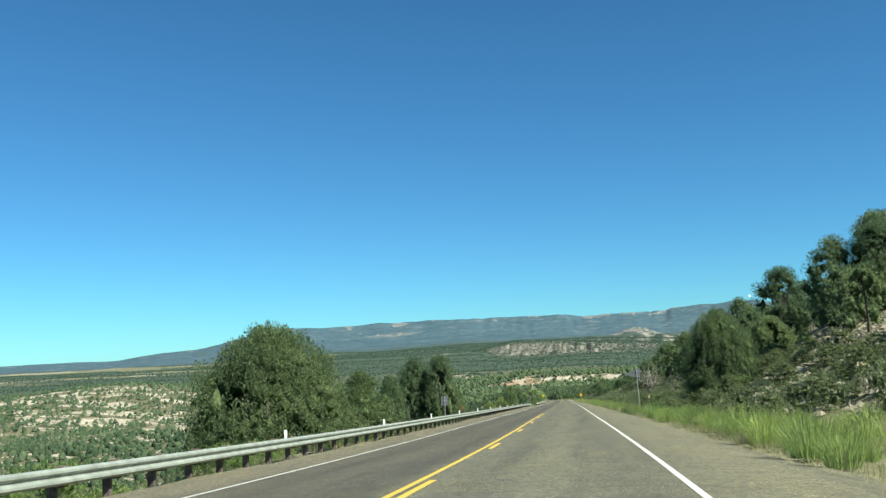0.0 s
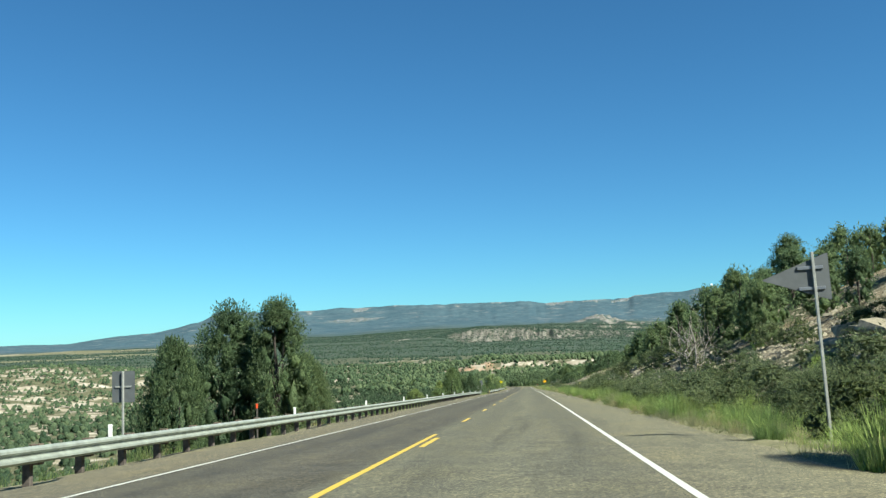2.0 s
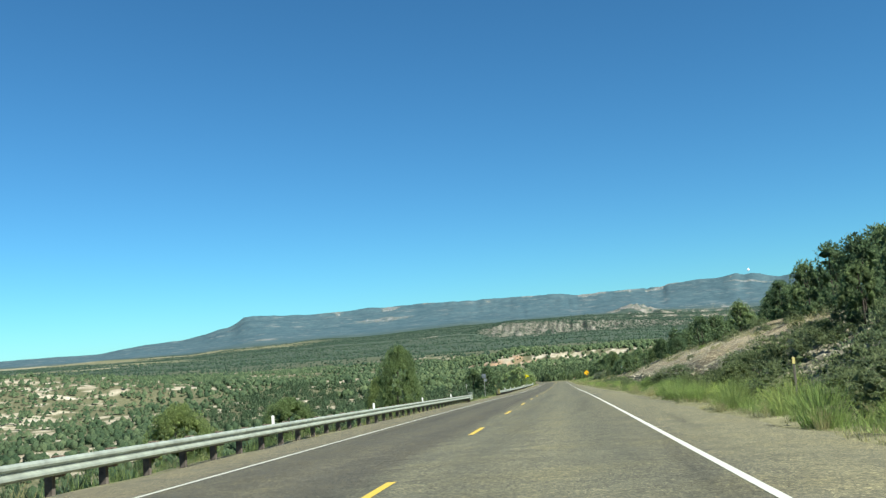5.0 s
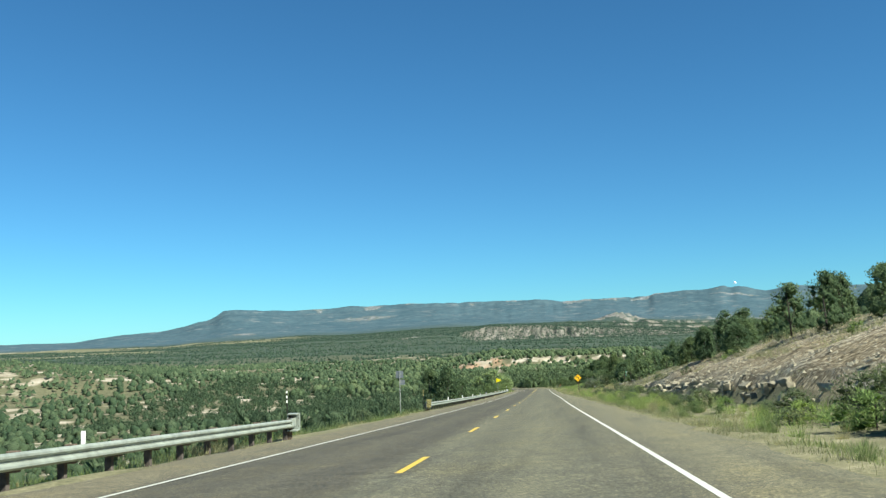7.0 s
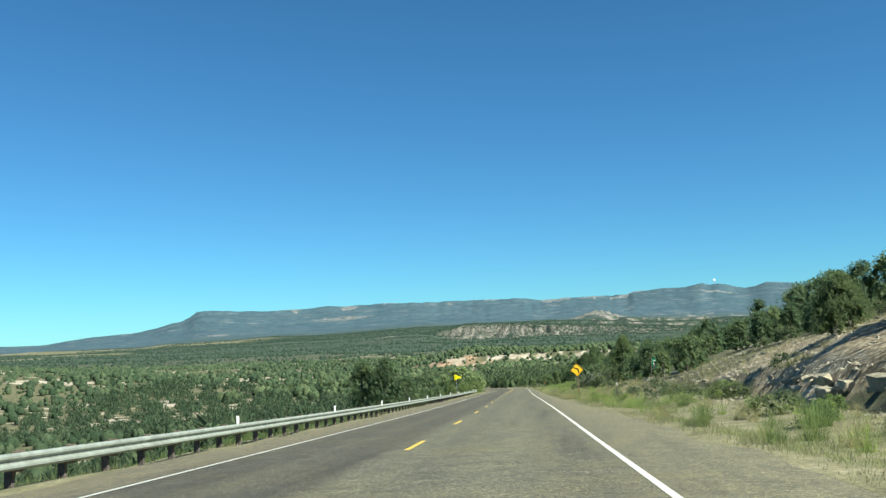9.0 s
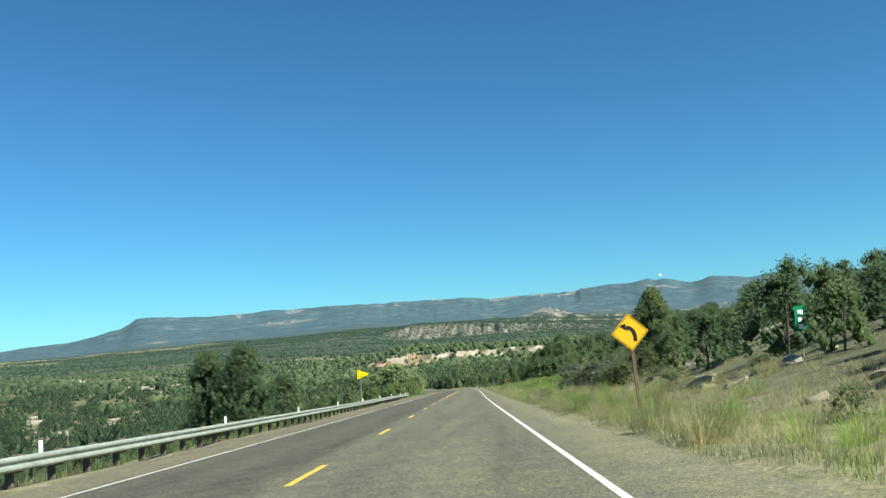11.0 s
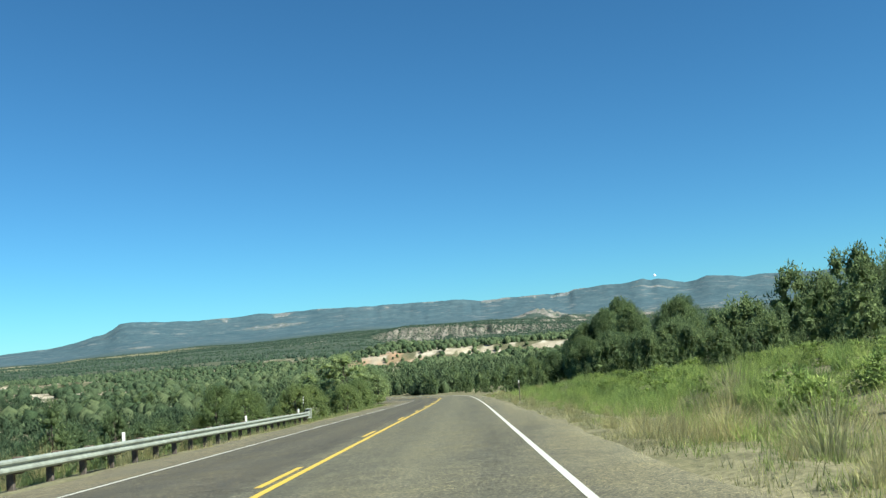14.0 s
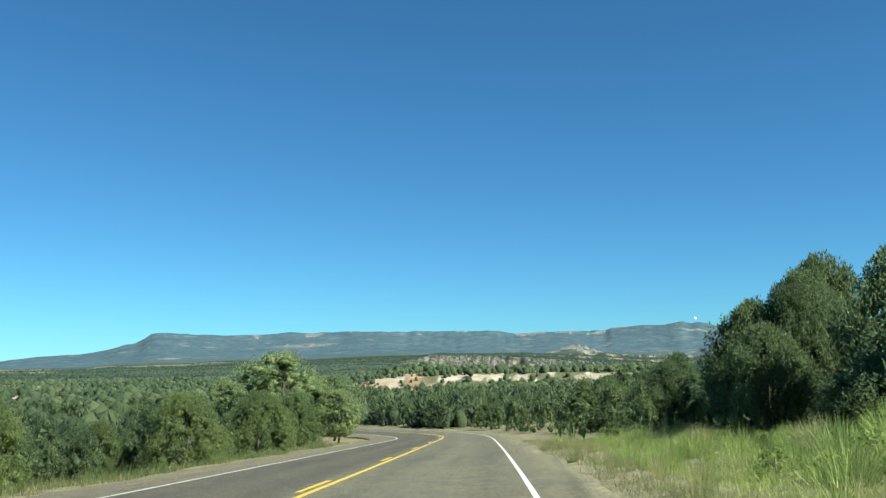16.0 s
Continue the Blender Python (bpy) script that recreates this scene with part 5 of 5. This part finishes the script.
# dark scrub behind the fresh grass, and grey-green brush on and above the cut
SCRUB_RNG = np.random.default_rng(29)
thick = {0: [], 1: []}
for k in range(230):
    s, o, h = SCRUB_RNG.uniform(28, 188), 8.0 + 9.0 * SCRUB_RNG.uniform() ** 1.3, SCRUB_RNG.uniform(0.8, 1.6)
    if k > 175:
        s, h = SCRUB_RNG.uniform(200, 325), SCRUB_RNG.uniform(0.6, 1.15)
        o = float(ledge_side(np.array(s))) + (SCRUB_RNG.uniform(-2.6, -1.2) if k % 3 == 0 else SCRUB_RNG.uniform(6.0, 12.0))
    x, y = at_road(s, o)
    z = float(ground_z(np.array([x]), np.array([y]))[0]) - 0.08
    thick[0 if k > 175 else int(SCRUB_RNG.uniform() < 0.45)].append((int(SCRUB_RNG.uniform() < 0.5), x, y, z, SCRUB_RNG.uniform(0, 6.28), h * SCRUB_RNG.uniform(0.95, 1.35), h))
leaves = [next(c.data for c in ob.children if c.name.startswith("foliage")) for ob in BUSHES[:2] + BRUSH]
joined("scrub", "grey-green sagebrush and oak brush over the bank", "scrub", [leaves[0], leaves[2]], thick[0])
joined("scrub", "dark green scrub behind the verge grass", "scrub", [leaves[1], leaves[3]], thick[1])

# ---- woods of the valley: one sheet of many small trees ----
def woods(name, label, xs, ys, hs, lobes, blades_each, mat, plume=1.0):
    """Many small trees in one mesh: each a few lumpy domes with loose sprays round them."""
    zs = ground_z(xs, ys)
    n = len(xs)
    rng = np.random.default_rng(n)
    rings = 1 if lobes == 0 else 2
    few = lobes < 2
    lobes, sides = max(1, lobes), 5 if few else 6
    w = hs * rng.uniform(0.44, 0.64, n)
    off = rng.normal(size=(n, lobes, 2)) * (0.42 * w)[:, None, None] * (np.arange(lobes) > 0)[None, :, None]
    size = np.where(np.arange(lobes)[None] == 0, 0.66 if blades_each > 30 else 1.0, rng.uniform(0.5, 0.85, (n, lobes)))
    a = 2 * np.pi * np.arange(sides) / sides + rng.uniform(0, 6, (n, lobes, 1))
    levels = []
    for z0, r0 in (((0.08, 0.80), (0.60, 0.92)) if rings == 2 else ((0.30, 0.95),)):
        rad = r0 * rng.uniform(0.65, 1.25, (n, lobes, sides)) * size[..., None] * w[:, None, None] / plume
        levels.append(np.stack([off[..., 0:1] + rad * np.cos(a), off[..., 1:2] + rad * np.sin(a),
                                (z0 + 0.10 * rng.normal(size=a.shape)) * (size * hs[:, None])[..., None]], -1))
    tip = np.concatenate([off + rng.normal(size=off.shape) * (0.2 * w)[:, None, None], (size * hs[:, None])[..., None]], -1)
    v = np.concatenate(levels + [tip[..., None, :]], 2)
    v = v + np.stack([xs, ys, zs], -1)[:, None, None]
    m = rings * sides + 1
    f = []
    for k in range(sides):
        q = (k + 1) % sides
        if rings == 2:
            f += [(k, q, sides + q), (k, sides + q, sides + k)]
        f.append(((rings - 1) * sides + k, (rings - 1) * sides + q, m - 1))
    verts = v.reshape(-1, 3)
    faces = (np.array(f)[None] + m * np.arange(n * lobes)[:, None, None]).reshape(-1, 3)
    if blades_each:
        t, b = rng.uniform(0.05, 1.0, (n, blades_each, 1)), rng.uniform(0, 2 * np.pi, (n, blades_each, 1))
        env = np.interp(t, [0, 0.5, 1.0], [0.95, 1.0, 0.25]) * w[:, None, None] * rng.uniform(0.7, 1.2, t.shape)
        root = np.concatenate([np.cos(b) * env, np.sin(b) * env, t * hs[:, None, None] * 0.95], -1) + np.stack([xs, ys, zs], -1)[:, None]
        way = np.concatenate([np.cos(b), np.sin(b), 0.9 * plume + 0 * b], -1) + rng.normal(size=(n, blades_each, 3)) * 0.4
        side = np.cross(way, rng.normal(size=way.shape))
        side /= np.linalg.norm(side, axis=-1, keepdims=True)
        ln = hs[:, None, None] * rng.uniform(0.10, 0.2, t.shape)
        tri = np.stack([root - side * ln * 0.35, root + side * ln * 0.35, root + way * ln], 2).reshape(-1, 3)
        faces = np.concatenate([faces, len(verts) + np.arange(len(tri)).reshape(-1, 3)])
        verts = np.concatenate([verts, tri])
    return tagged(new(name, mesh_from(name, verts, faces, mat)), label, "woodland", kind="stuff")

def scatter(n, x0, x1, y0, y1, keep, seed):
    rng = np.random.default_rng(seed)
    x, y = rng.uniform(x0, x1, n), rng.uniform(y0, y1, n)
    k = keep(x, y, rng)
    return x[k], y[k]

def wild(x, y, rng, gap_left=15, gap_right=26):
    s, o = road_near(x, y)
    bare, grass, *rest = cover(x, y)
    free = (s > 730) | (o < -np.where(s > 370, 33, gap_left)) | (o > np.where((s > 500), 32, gap_right))
    gaps = step(0.15, 0.55, fbm(x / 6, y / 6, 3, 57))
    free |= (s > 700) | ((s > 560) & ((o > 9) | (o < -9)))
    bluff = (np.abs(x + 20) < 80) & (y > 745) & (y < 860)
    free &= (-x < 0.80 * y + 25) & (x < 0.75 * y + 60)
    return free & (rng.uniform(size=len(x)) > 0.03 + 0.62 * gaps + 0.35 * bare + 0.4 * (bare > 0.75) + 0.10 * bluff + 0.8 * (grass > 0.5) * (y > 950))

xs, ys = scatter(4200, -66, -11, -20, 640, lambda x, y, g: wild(x, y, g, 15.5), 1)
woods("valley_trees", "scattered dark green junipers on the slope below the guardrail", xs, ys, 0.9 + 2.3 * np.random.default_rng(2).uniform(0, 1, len(xs)) ** 1.5, 3, 66, M_WOODS, 1.6)
xs, ys = scatter(2400, -170, -66, 450, 640, lambda x, y, g: wild(x, y, g), 15)
woods("valley_trees", "bushy green junipers on the low ground inside the bend", xs, ys, 1.0 + 2.0 * np.random.default_rng(16).uniform(0, 1, len(xs)) ** 1.5, 3, 56, M_WOODS, 1.7)
xs, ys = scatter(15500, -220, -60, 0, 1000, lambda x, y, g: wild(x, y, g) & ~((x > -170) & (y > 450) & (y < 640)), 3)
woods("valley_trees", "juniper woods with pale soil between on the valley floor", xs, ys, 0.9 + 2.3 * np.random.default_rng(4).uniform(0, 1, len(xs)) ** 1.7, 2, 8, M_WOODS)
xs, ys = scatter(42000, -700, -220, 60, 1000, lambda x, y, g: wild(x, y, g), 13)
woods("valley_trees", "juniper woods spread over the far valley floor", xs, ys, 1.2 + 2.2 * np.random.default_rng(14).uniform(0, 1, len(xs)) ** 1.5, 0, 0, M_WOODS)
xs, ys = scatter(1800, -66, 90, 560, 680, lambda x, y, g: wild(x, y, g), 17)
woods("valley_trees", "bushy dark junipers behind the bend", xs, ys, 1.8 + 2.2 * np.random.default_rng(18).uniform(0, 1, len(xs)) ** 1.3, 3, 34, M_WOODS, 1.6)
xs, ys = scatter(9500, -120, 260, 560, 1000, lambda x, y, g: wild(x, y, g) & ~((x > -66) & (x < 90) & (y < 680)), 5)
woods("valley_trees", "dense dark juniper woods beyond the bend", xs, ys, hide(xs, ys) * (1.8 + 2.6 * np.random.default_rng(6).uniform(0, 1, len(xs)) ** 1.3), 1, 8, M_WOODS)
xs, ys = scatter(2400, 34, 200, 0, 560, lambda x, y, g: wild(x, y, g, 15, 42), 7)
woods("hill_trees", "pinyon and juniper woods over the road cut", xs, ys, np.random.default_rng(8).uniform(3.0, 5.6, len(xs)), 2, 16, M_WOODS)
xs, ys = scatter(38000, -1800, 1000, 950, 2320, lambda x, y, g: wild(x, y, g), 9)
woods("plain_trees", "far juniper woods on the plain", xs, ys, 1.6 + 2.6 * np.random.default_rng(10).uniform(0, 1, len(xs)) ** 1.4, 0, 0, M_HAZY_WOODS)

def on_bluffs(x, y, rng):
    az = np.degrees(np.arctan2(-(x - EYE[0]), y - EYE[1]))
    r = np.hypot(x - EYE[0], y - EYE[1])
    bare, grass, *rest = cover(x, y)
    return (r > 2290) & (r < 3300) & (np.abs(az - 6) < 22) & (rng.uniform(size=len(x)) > 0.12 * (bare > 0.3) + 0.8 * (grass > 0.4))
xs, ys = scatter(34000, -1500, 700, 2300, 3400, on_bluffs, 11)
woods("bluff_trees", "junipers dotted over the pale gullied bluffs", xs, ys, np.random.default_rng(12).uniform(1.6, 3.6, len(xs)), 0, 0, M_HAZY_WOODS)
xs, ys = scatter(9000, -340, 430, 2480, 2840, on_bluffs, 19)
woods("bluff_trees", "small junipers in the gullies of the bluffs", xs, ys, np.random.default_rng(20).uniform(1.4, 3.4, len(xs)), 0, 0, M_HAZY_WOODS)

# ---- grass ----
def blades(name, label, s, o, per, tall, wide, mat, seed):
    rng = np.random.default_rng(seed)
    x, y, _ = road_at(s, o)
    z = ground_z(x, y) - 0.02
    n = len(s)
    clump = 0.75 + 0.55 * np.clip(fbm(s / 3.0, o / 1.5, 2, seed + 5), -0.9, 1.2)
    h = tall * rng.uniform(0.4, 1.3, (n, per, 1)) * rng.uniform(0.6, 1.25, (n, 1, 1)) * clump[:, None, None]
    root = np.stack([x, y, z], -1)[:, None] + np.concatenate([rng.normal(size=(n, per, 2)) * 0.11, np.zeros((n, per, 1))], -1)
    a = rng.uniform(0, 2 * np.pi, (n, per, 1))
    lean = np.concatenate([np.cos(a), np.sin(a), 0 * a], -1) * h * rng.uniform(0.1, 0.75, (n, per, 1))
    side = np.concatenate([-np.sin(a + 0.6), np.cos(a + 0.6), 0 * a], -1) * wide * rng.uniform(0.6, 1.3, (n, per, 1))
    tip = root + lean + np.concatenate([0 * a, 0 * a, h], -1)
    tri = np.stack([root - side, root + side, tip], 2).reshape(-1, 3)
    return tagged(new(name, tri_mesh(name, tri, mat)), label, "grass", kind="stuff")

def verge(n, lo, hi, seed, s0=2, s1=500, clump=0.0, side=1):
    rng = np.random.default_rng(seed)
    s, o = rng.uniform(s0, s1, n), side * (lo + (hi - lo) * rng.uniform(0, 1, n) ** 1.3)
    if side > 0:
        o = o + shoulder(s) - 5.75
    k = fbm(s / 4.0, o / 2.0, 2, seed) > clump
    return s[k], o[k]

s, o = verge(15000, 6.3, 10.5, 91, clump=-0.15)
blades("verge_grass", "short green grass along the verge", s, o, 15, 0.20, 0.005, M_GRASS, 92)
s, o = verge(15000, 5.95, 12.0, 93, clump=-0.4)
blades("dry_grass", "straw-coloured dry grass along the verge", s, o, 14, 0.20, 0.005, M_STRAW, 94)
s, o = verge(8000, 7.4, 19.0, 191, s0=385, s1=500, clump=-0.4)
blades("verge_grass", "lush green grass on the low bank", s, o, 18, 0.50, 0.006, M_RABBIT, 192)
s, o = verge(5200, 6.5, 9.6, 391, s0=15, s1=190, clump=-0.2)
blades("verge_grass", "tall fresh green grass along the ditch", s, o, 18, 0.42, 0.005, M_RABBIT, 392)
s, o = verge(6000, 5.85, 6.8, 491, clump=-0.2)
blades("dry_grass", "short dry grass at the edge of the shoulder", s, o, 9, 0.13, 0.008, M_STRAW, 492)
s, o = verge(5200, 6.2, 15.0, 291, s0=318, s1=412, clump=-0.3)
blades("dry_grass", "tall pale dry grass on the bank", s, o, 18, 0.48, 0.005, M_STRAW, 292)
s, o = verge(2600, 14.5, 22.0, 293, s0=200, s1=330, clump=0.0)
blades("dry_grass", "pale dry grass on top of the road cut", s, o, 12, 0.45, 0.010, M_STRAW, 294)
s, o = verge(9000, 7.4, 12.5, 95, clump=-0.3, side=-1, s1=520)
blades("verge_grass", "mixed grass behind the guardrail", s, o, 11, 0.45, 0.010, M_GRASS, 96)
s, o = verge(7000, 6.9, 11.5, 97, clump=-0.1, side=-1, s1=520)
blades("dry_grass", "dry grass tufts behind the guardrail", s, o, 10, 0.30, 0.009, M_STRAW, 98)

def clump_model(seed, mat, label, n=360, wide=0.6, rise=0.4):
    """A dense dome of fine curved blades from one root."""
    rng = np.random.default_rng(seed)
    a, out = rng.uniform(0, 6.283, n), rng.uniform(0.0, 1.0, n) ** 0.6
    h = rng.uniform(0.6, 1.05, n) * (1.0 - rise * out ** 2)
    root = np.stack([np.cos(a) * 0.30 * out, np.sin(a) * 0.30 * out, 0 * a - 0.03], -1)
    tip = np.stack([np.cos(a) * wide * out, np.sin(a) * wide * out, h], -1) + rng.normal(size=(n, 3)) * 0.06
    b = a + rng.uniform(-1.2, 1.2, n)
    side = np.stack([-np.sin(b), np.cos(b), 0 * a], -1) * rng.uniform(0.004, 0.008, (n, 1))
    mid = root * 0.5 + tip * 0.5 + np.array([0, 0, 0.10])
    tri = np.concatenate([np.stack([root - side, root + side, mid + side * 0.8], 1), np.stack([mid - side * 0.8, mid + side * 0.8, tip], 1)]).reshape(-1, 3)
    return tagged(new("grass_clump", tri_mesh("grass_clump", tri, mat)), label, "grass clump", "verge grass clumps")
CLUMPS = [clump_model(61, M_GRASS, "soft green bunchgrass clump on the verge"), clump_model(62, M_STRAW, "dry straw-coloured bunchgrass clump", 280, 0.7, 0.5),
          clump_model(63, M_RABBIT, "fresh green bunchgrass clump by the shoulder", 400)]
CLUMP_RNG = np.random.default_rng(64)
k = 0
# stretch of road, distance past the shoulder, heights, shares of green, dry and fresh clumps, count
for s0, s1, o0, o1, h0, h1, shares, count in [
    (14, 190, 0.4, 1.5, 0.55, 1.0, (0.2, 0.05, 0.75), 92), (14, 190, 0.2, 0.9, 0.25, 0.42, (0.1, 0.9, 0.0), 30),
    (190, 330, 0.6, 3.6, 0.35, 0.75, (0.4, 0.25, 0.35), 60), (330, 400, 0.4, 3.0, 0.45, 0.80, (0.3, 0.45, 0.25), 38),
    (395, 490, 1.6, 5.0, 0.60, 0.95, (0.2, 0.15, 0.65), 30), (400, 490, 4.0, 10.0, 0.9, 1.35, (0.25, 0.05, 0.7), 34), (395, 490, 0.2, 1.5, 0.25, 0.45, (0.1, 0.8, 0.1), 24)]:
    for j in range(count):
        s = CLUMP_RNG.uniform(s0, s1)
        x, y = at_road(s, float(shoulder(s)) + o0 + (o1 - o0) * CLUMP_RNG.uniform() ** 1.3)
        z = float(ground_z(np.array([x]), np.array([y]))[0])
        h = CLUMP_RNG.uniform(h0, h1)
        m = pose(x, y, z, 0, 0, CLUMP_RNG.uniform(0, 360)) @ Matrix.Diagonal((h * CLUMP_RNG.uniform(0.9, 1.5), h * CLUMP_RNG.uniform(0.9, 1.5), h, 1))
        ob = copy_thing(CLUMPS[int(CLUMP_RNG.choice([0, 1, 2], p=shares))], m) if k > 2 else CLUMPS[k]
        ob.matrix_basis = m
        k += 1
# the rows of clumps behind them, too many to count
for kind, label, patches in (
    (2, "fresh green bunchgrass behind the first clumps", [(14, 190, 1.4, 3.6, 0.5, 0.95, 120), (190, 330, 1.2, 5.0, 0.35, 0.75, 100), (330, 400, 0.5, 6.0, 0.4, 0.75, 80), (400, 490, 3.0, 10.0, 0.6, 1.1, 60)]),
    (1, "pale dry bunchgrass over the verge", [(14, 190, 0.3, 3.0, 0.2, 0.45, 90), (190, 330, 0.8, 5.0, 0.3, 0.55, 80), (330, 400, 0.5, 8.0, 0.4, 0.8, 80), (395, 490, 0.2, 4.0, 0.25, 0.55, 90), (396, 432, -14.6, -13.2, 0.8, 1.2, 10)])):
    places = []
    for s0, s1, o0, o1, h0, h1, count in patches:
        for j in range(count):
            s = CLUMP_RNG.uniform(s0, s1)
            x, y = at_road(s, float(shoulder(s)) + CLUMP_RNG.uniform(o0, o1))
            h = CLUMP_RNG.uniform(h0, h1)
            places.append((0, x, y, float(ground_z(np.array([x]), np.array([y]))[0]), CLUMP_RNG.uniform(0, 6.28), h * CLUMP_RNG.uniform(0.9, 1.5), h))
    thin = clump_model(70 + kind, CLUMPS[kind].data.materials[0], "", 170)
    joined("bunchgrass", label, "grass", [thin.data], places)
    bpy.data.objects.remove(thin)

# ---- rocks of the road cut ----
def rock_mesh(seed, flat):
    """An angular block, flat along its bedding."""
    rng = np.random.default_rng(seed)
    bm = bmesh.new()
    for cx in (-1, 1):
        for cy in (-1, 1):
            for cz in (-1, 1):
                bm.verts.new((cx * rng.uniform(0.28, 0.52), cy * rng.uniform(0.28, 0.52), cz * flat * rng.uniform(0.36, 0.5)))
    for k in range(6):
        a = rng.uniform(0, 6.28)
        bm.verts.new((0.56 * math.cos(a), 0.56 * math.sin(a), flat * rng.uniform(-0.4, 0.4)))
    bmesh.ops.convex_hull(bm, input=bm.verts)
    bmesh.ops.delete(bm, geom=[v for v in bm.verts if not v.link_faces], context="VERTS")
    me = bpy.data.meshes.new("rock")
    bm.to_mesh(me)
    bm.free()
    me.materials.append(M_ROCK)
    return me
ROCKS = [rock_mesh(k, f) for k, f in ((1, 0.5), (2, 0.6), (3, 0.45), (4, 0.8), (5, 0.55), (6, 0.7), (7, 0.4), (8, 0.6))]
def rock(k, s, o, up, size, along, thick, label):
    x, y = at_road(s, o)
    z = float(ground_z(np.array([x]), np.array([y]))[0]) + up
    ob = new("rock", ROCKS[k % 8])
    ob.matrix_basis = pose(x, y, z, -3 + RNG.normal() * 7, -10 + RNG.normal() * 10, RNG.uniform(-32, 32)) @ Matrix.Diagonal((size, size * along, thick, 1))
    tagged(ob, label, "rock", "road cut rocks")
# the broken rock face along the foot of the cut: three uneven courses of blocks
for k in range(252):
    row = k // 84
    s = 196 + 118 * (k % 84) / 84 + RNG.normal() * 0.7
    o = float(ledge_side(np.array(s))) + 0.08 + 0.14 * row + RNG.normal() * 0.22
    x, y = at_road(s, o)
    base = float(ground_z(*[np.array([q]) for q in at_road(s, float(ledge_side(np.array(s))) - 0.5)])[0])
    lift = base + 0.10 + 0.38 * row - float(ground_z(np.array([x]), np.array([y]))[0])
    rock(k, s, o, lift + RNG.normal() * 0.08, RNG.uniform(0.22, 0.58), RNG.uniform(1.0, 2.2), RNG.uniform(0.3, 0.7), "brown layered sandstone ledge broken out of the road cut")
for k in range(64):
    s, o = (RNG.uniform(60, 190), RNG.uniform(11.5, 21)) if k < 44 else (RNG.uniform(322, 358), RNG.uniform(10.5, 17))
    size = 0.3 + 0.75 * RNG.uniform() ** 2
    rock(k, s, o, 0.06 * size, size, RNG.uniform(1.0, 1.8), size * RNG.uniform(0.5, 0.8), "angular tan sandstone block on the stony bank")

# bedded ledges stepping up the bank, and one larger outcrop
for k in range(30):
    row = k % 3
    s = 34 + 28 * (k // 3) / 10 + RNG.normal() * 0.5
    rock(k, s, 12.3 + 1.5 * row + RNG.normal() * 0.2, 0.05, RNG.uniform(0.7, 1.2), RNG.uniform(1.4, 2.4), RNG.uniform(0.3, 0.5), "long tan sandstone ledge on the steep bank")
for k in range(12):
    rock(k, 90.0 + 1.4 * (k % 4) + RNG.normal() * 0.2, 14.2 + 0.5 * (k // 4), 0.05 + 0.28 * (k // 4), RNG.uniform(0.8, 1.2), RNG.uniform(1.0, 1.5), RNG.uniform(0.5, 0.7), "pale layered sandstone outcrop on the bank")

def pebbles(name, n, seed, s0, s1, o1, least, most):
    rng = np.random.default_rng(seed)
    s, o = rng.uniform(s0, s1, n), 10.5 + (o1 - 10.5) * rng.uniform(0, 1, n) ** 1.2
    x, y, _ = road_at(s, o)
    z = ground_z(x, y)
    size = least + (most - least) * rng.uniform(0, 1, (n, 1, 1)) ** 2.5
    base = np.array([[1, 0, 0], [-1, 0, 0], [0, 1, 0], [0, -1, 0], [0, 0, 0.55], [0, 0, -0.5]], float)
    faces = [(0, 2, 4), (2, 1, 4), (1, 3, 4), (3, 0, 4)]
    v = base[None] * size * rng.uniform(0.6, 1.4, (n, 6, 1))
    a = rng.uniform(0, 6.28, n)
    c, d = np.cos(a)[:, None], np.sin(a)[:, None]
    v = np.stack([v[..., 0] * c - v[..., 1] * d, v[..., 0] * d + v[..., 1] * c, v[..., 2]], -1) + np.stack([x, y, z], -1)[:, None]
    allf = (np.array(faces)[None] + 6 * np.arange(n)[:, None, None]).reshape(-1, 3)
    me = bpy.data.meshes.new(name)
    me.from_pydata(v.reshape(-1, 3).tolist(), [], allf.tolist())
    me.materials.append(M_ROCK)
    return tagged(new(name, me), "broken stones strewn over the road cut", "stones", kind="stuff")
pebbles("loose_stones", 11000, 5, 25, 195, 23, 0.05, 0.28)
pebbles("loose_stones", 11000, 6, 165, 325, 22, 0.04, 0.17)

# ---- moon ----
def moon():
    bm = bmesh.new()
    bmesh.ops.create_icosphere(bm, subdivisions=3, radius=7)
    me = bpy.data.meshes.new("moon")
    bm.to_mesh(me)
    bm.free()
    me.materials.append(M_MOON)
    ob = new("moon", me)
    a, e = radians(-9.8), radians(2.55)
    ob.location = (-4700 * math.sin(a) * math.cos(e) - 4, 4700 * math.cos(a) * math.cos(e) + 200, 4700 * math.tan(e) - 12)
    tagged(ob, "pale daytime moon low over the mesa", "moon", kind="structure")
moon()
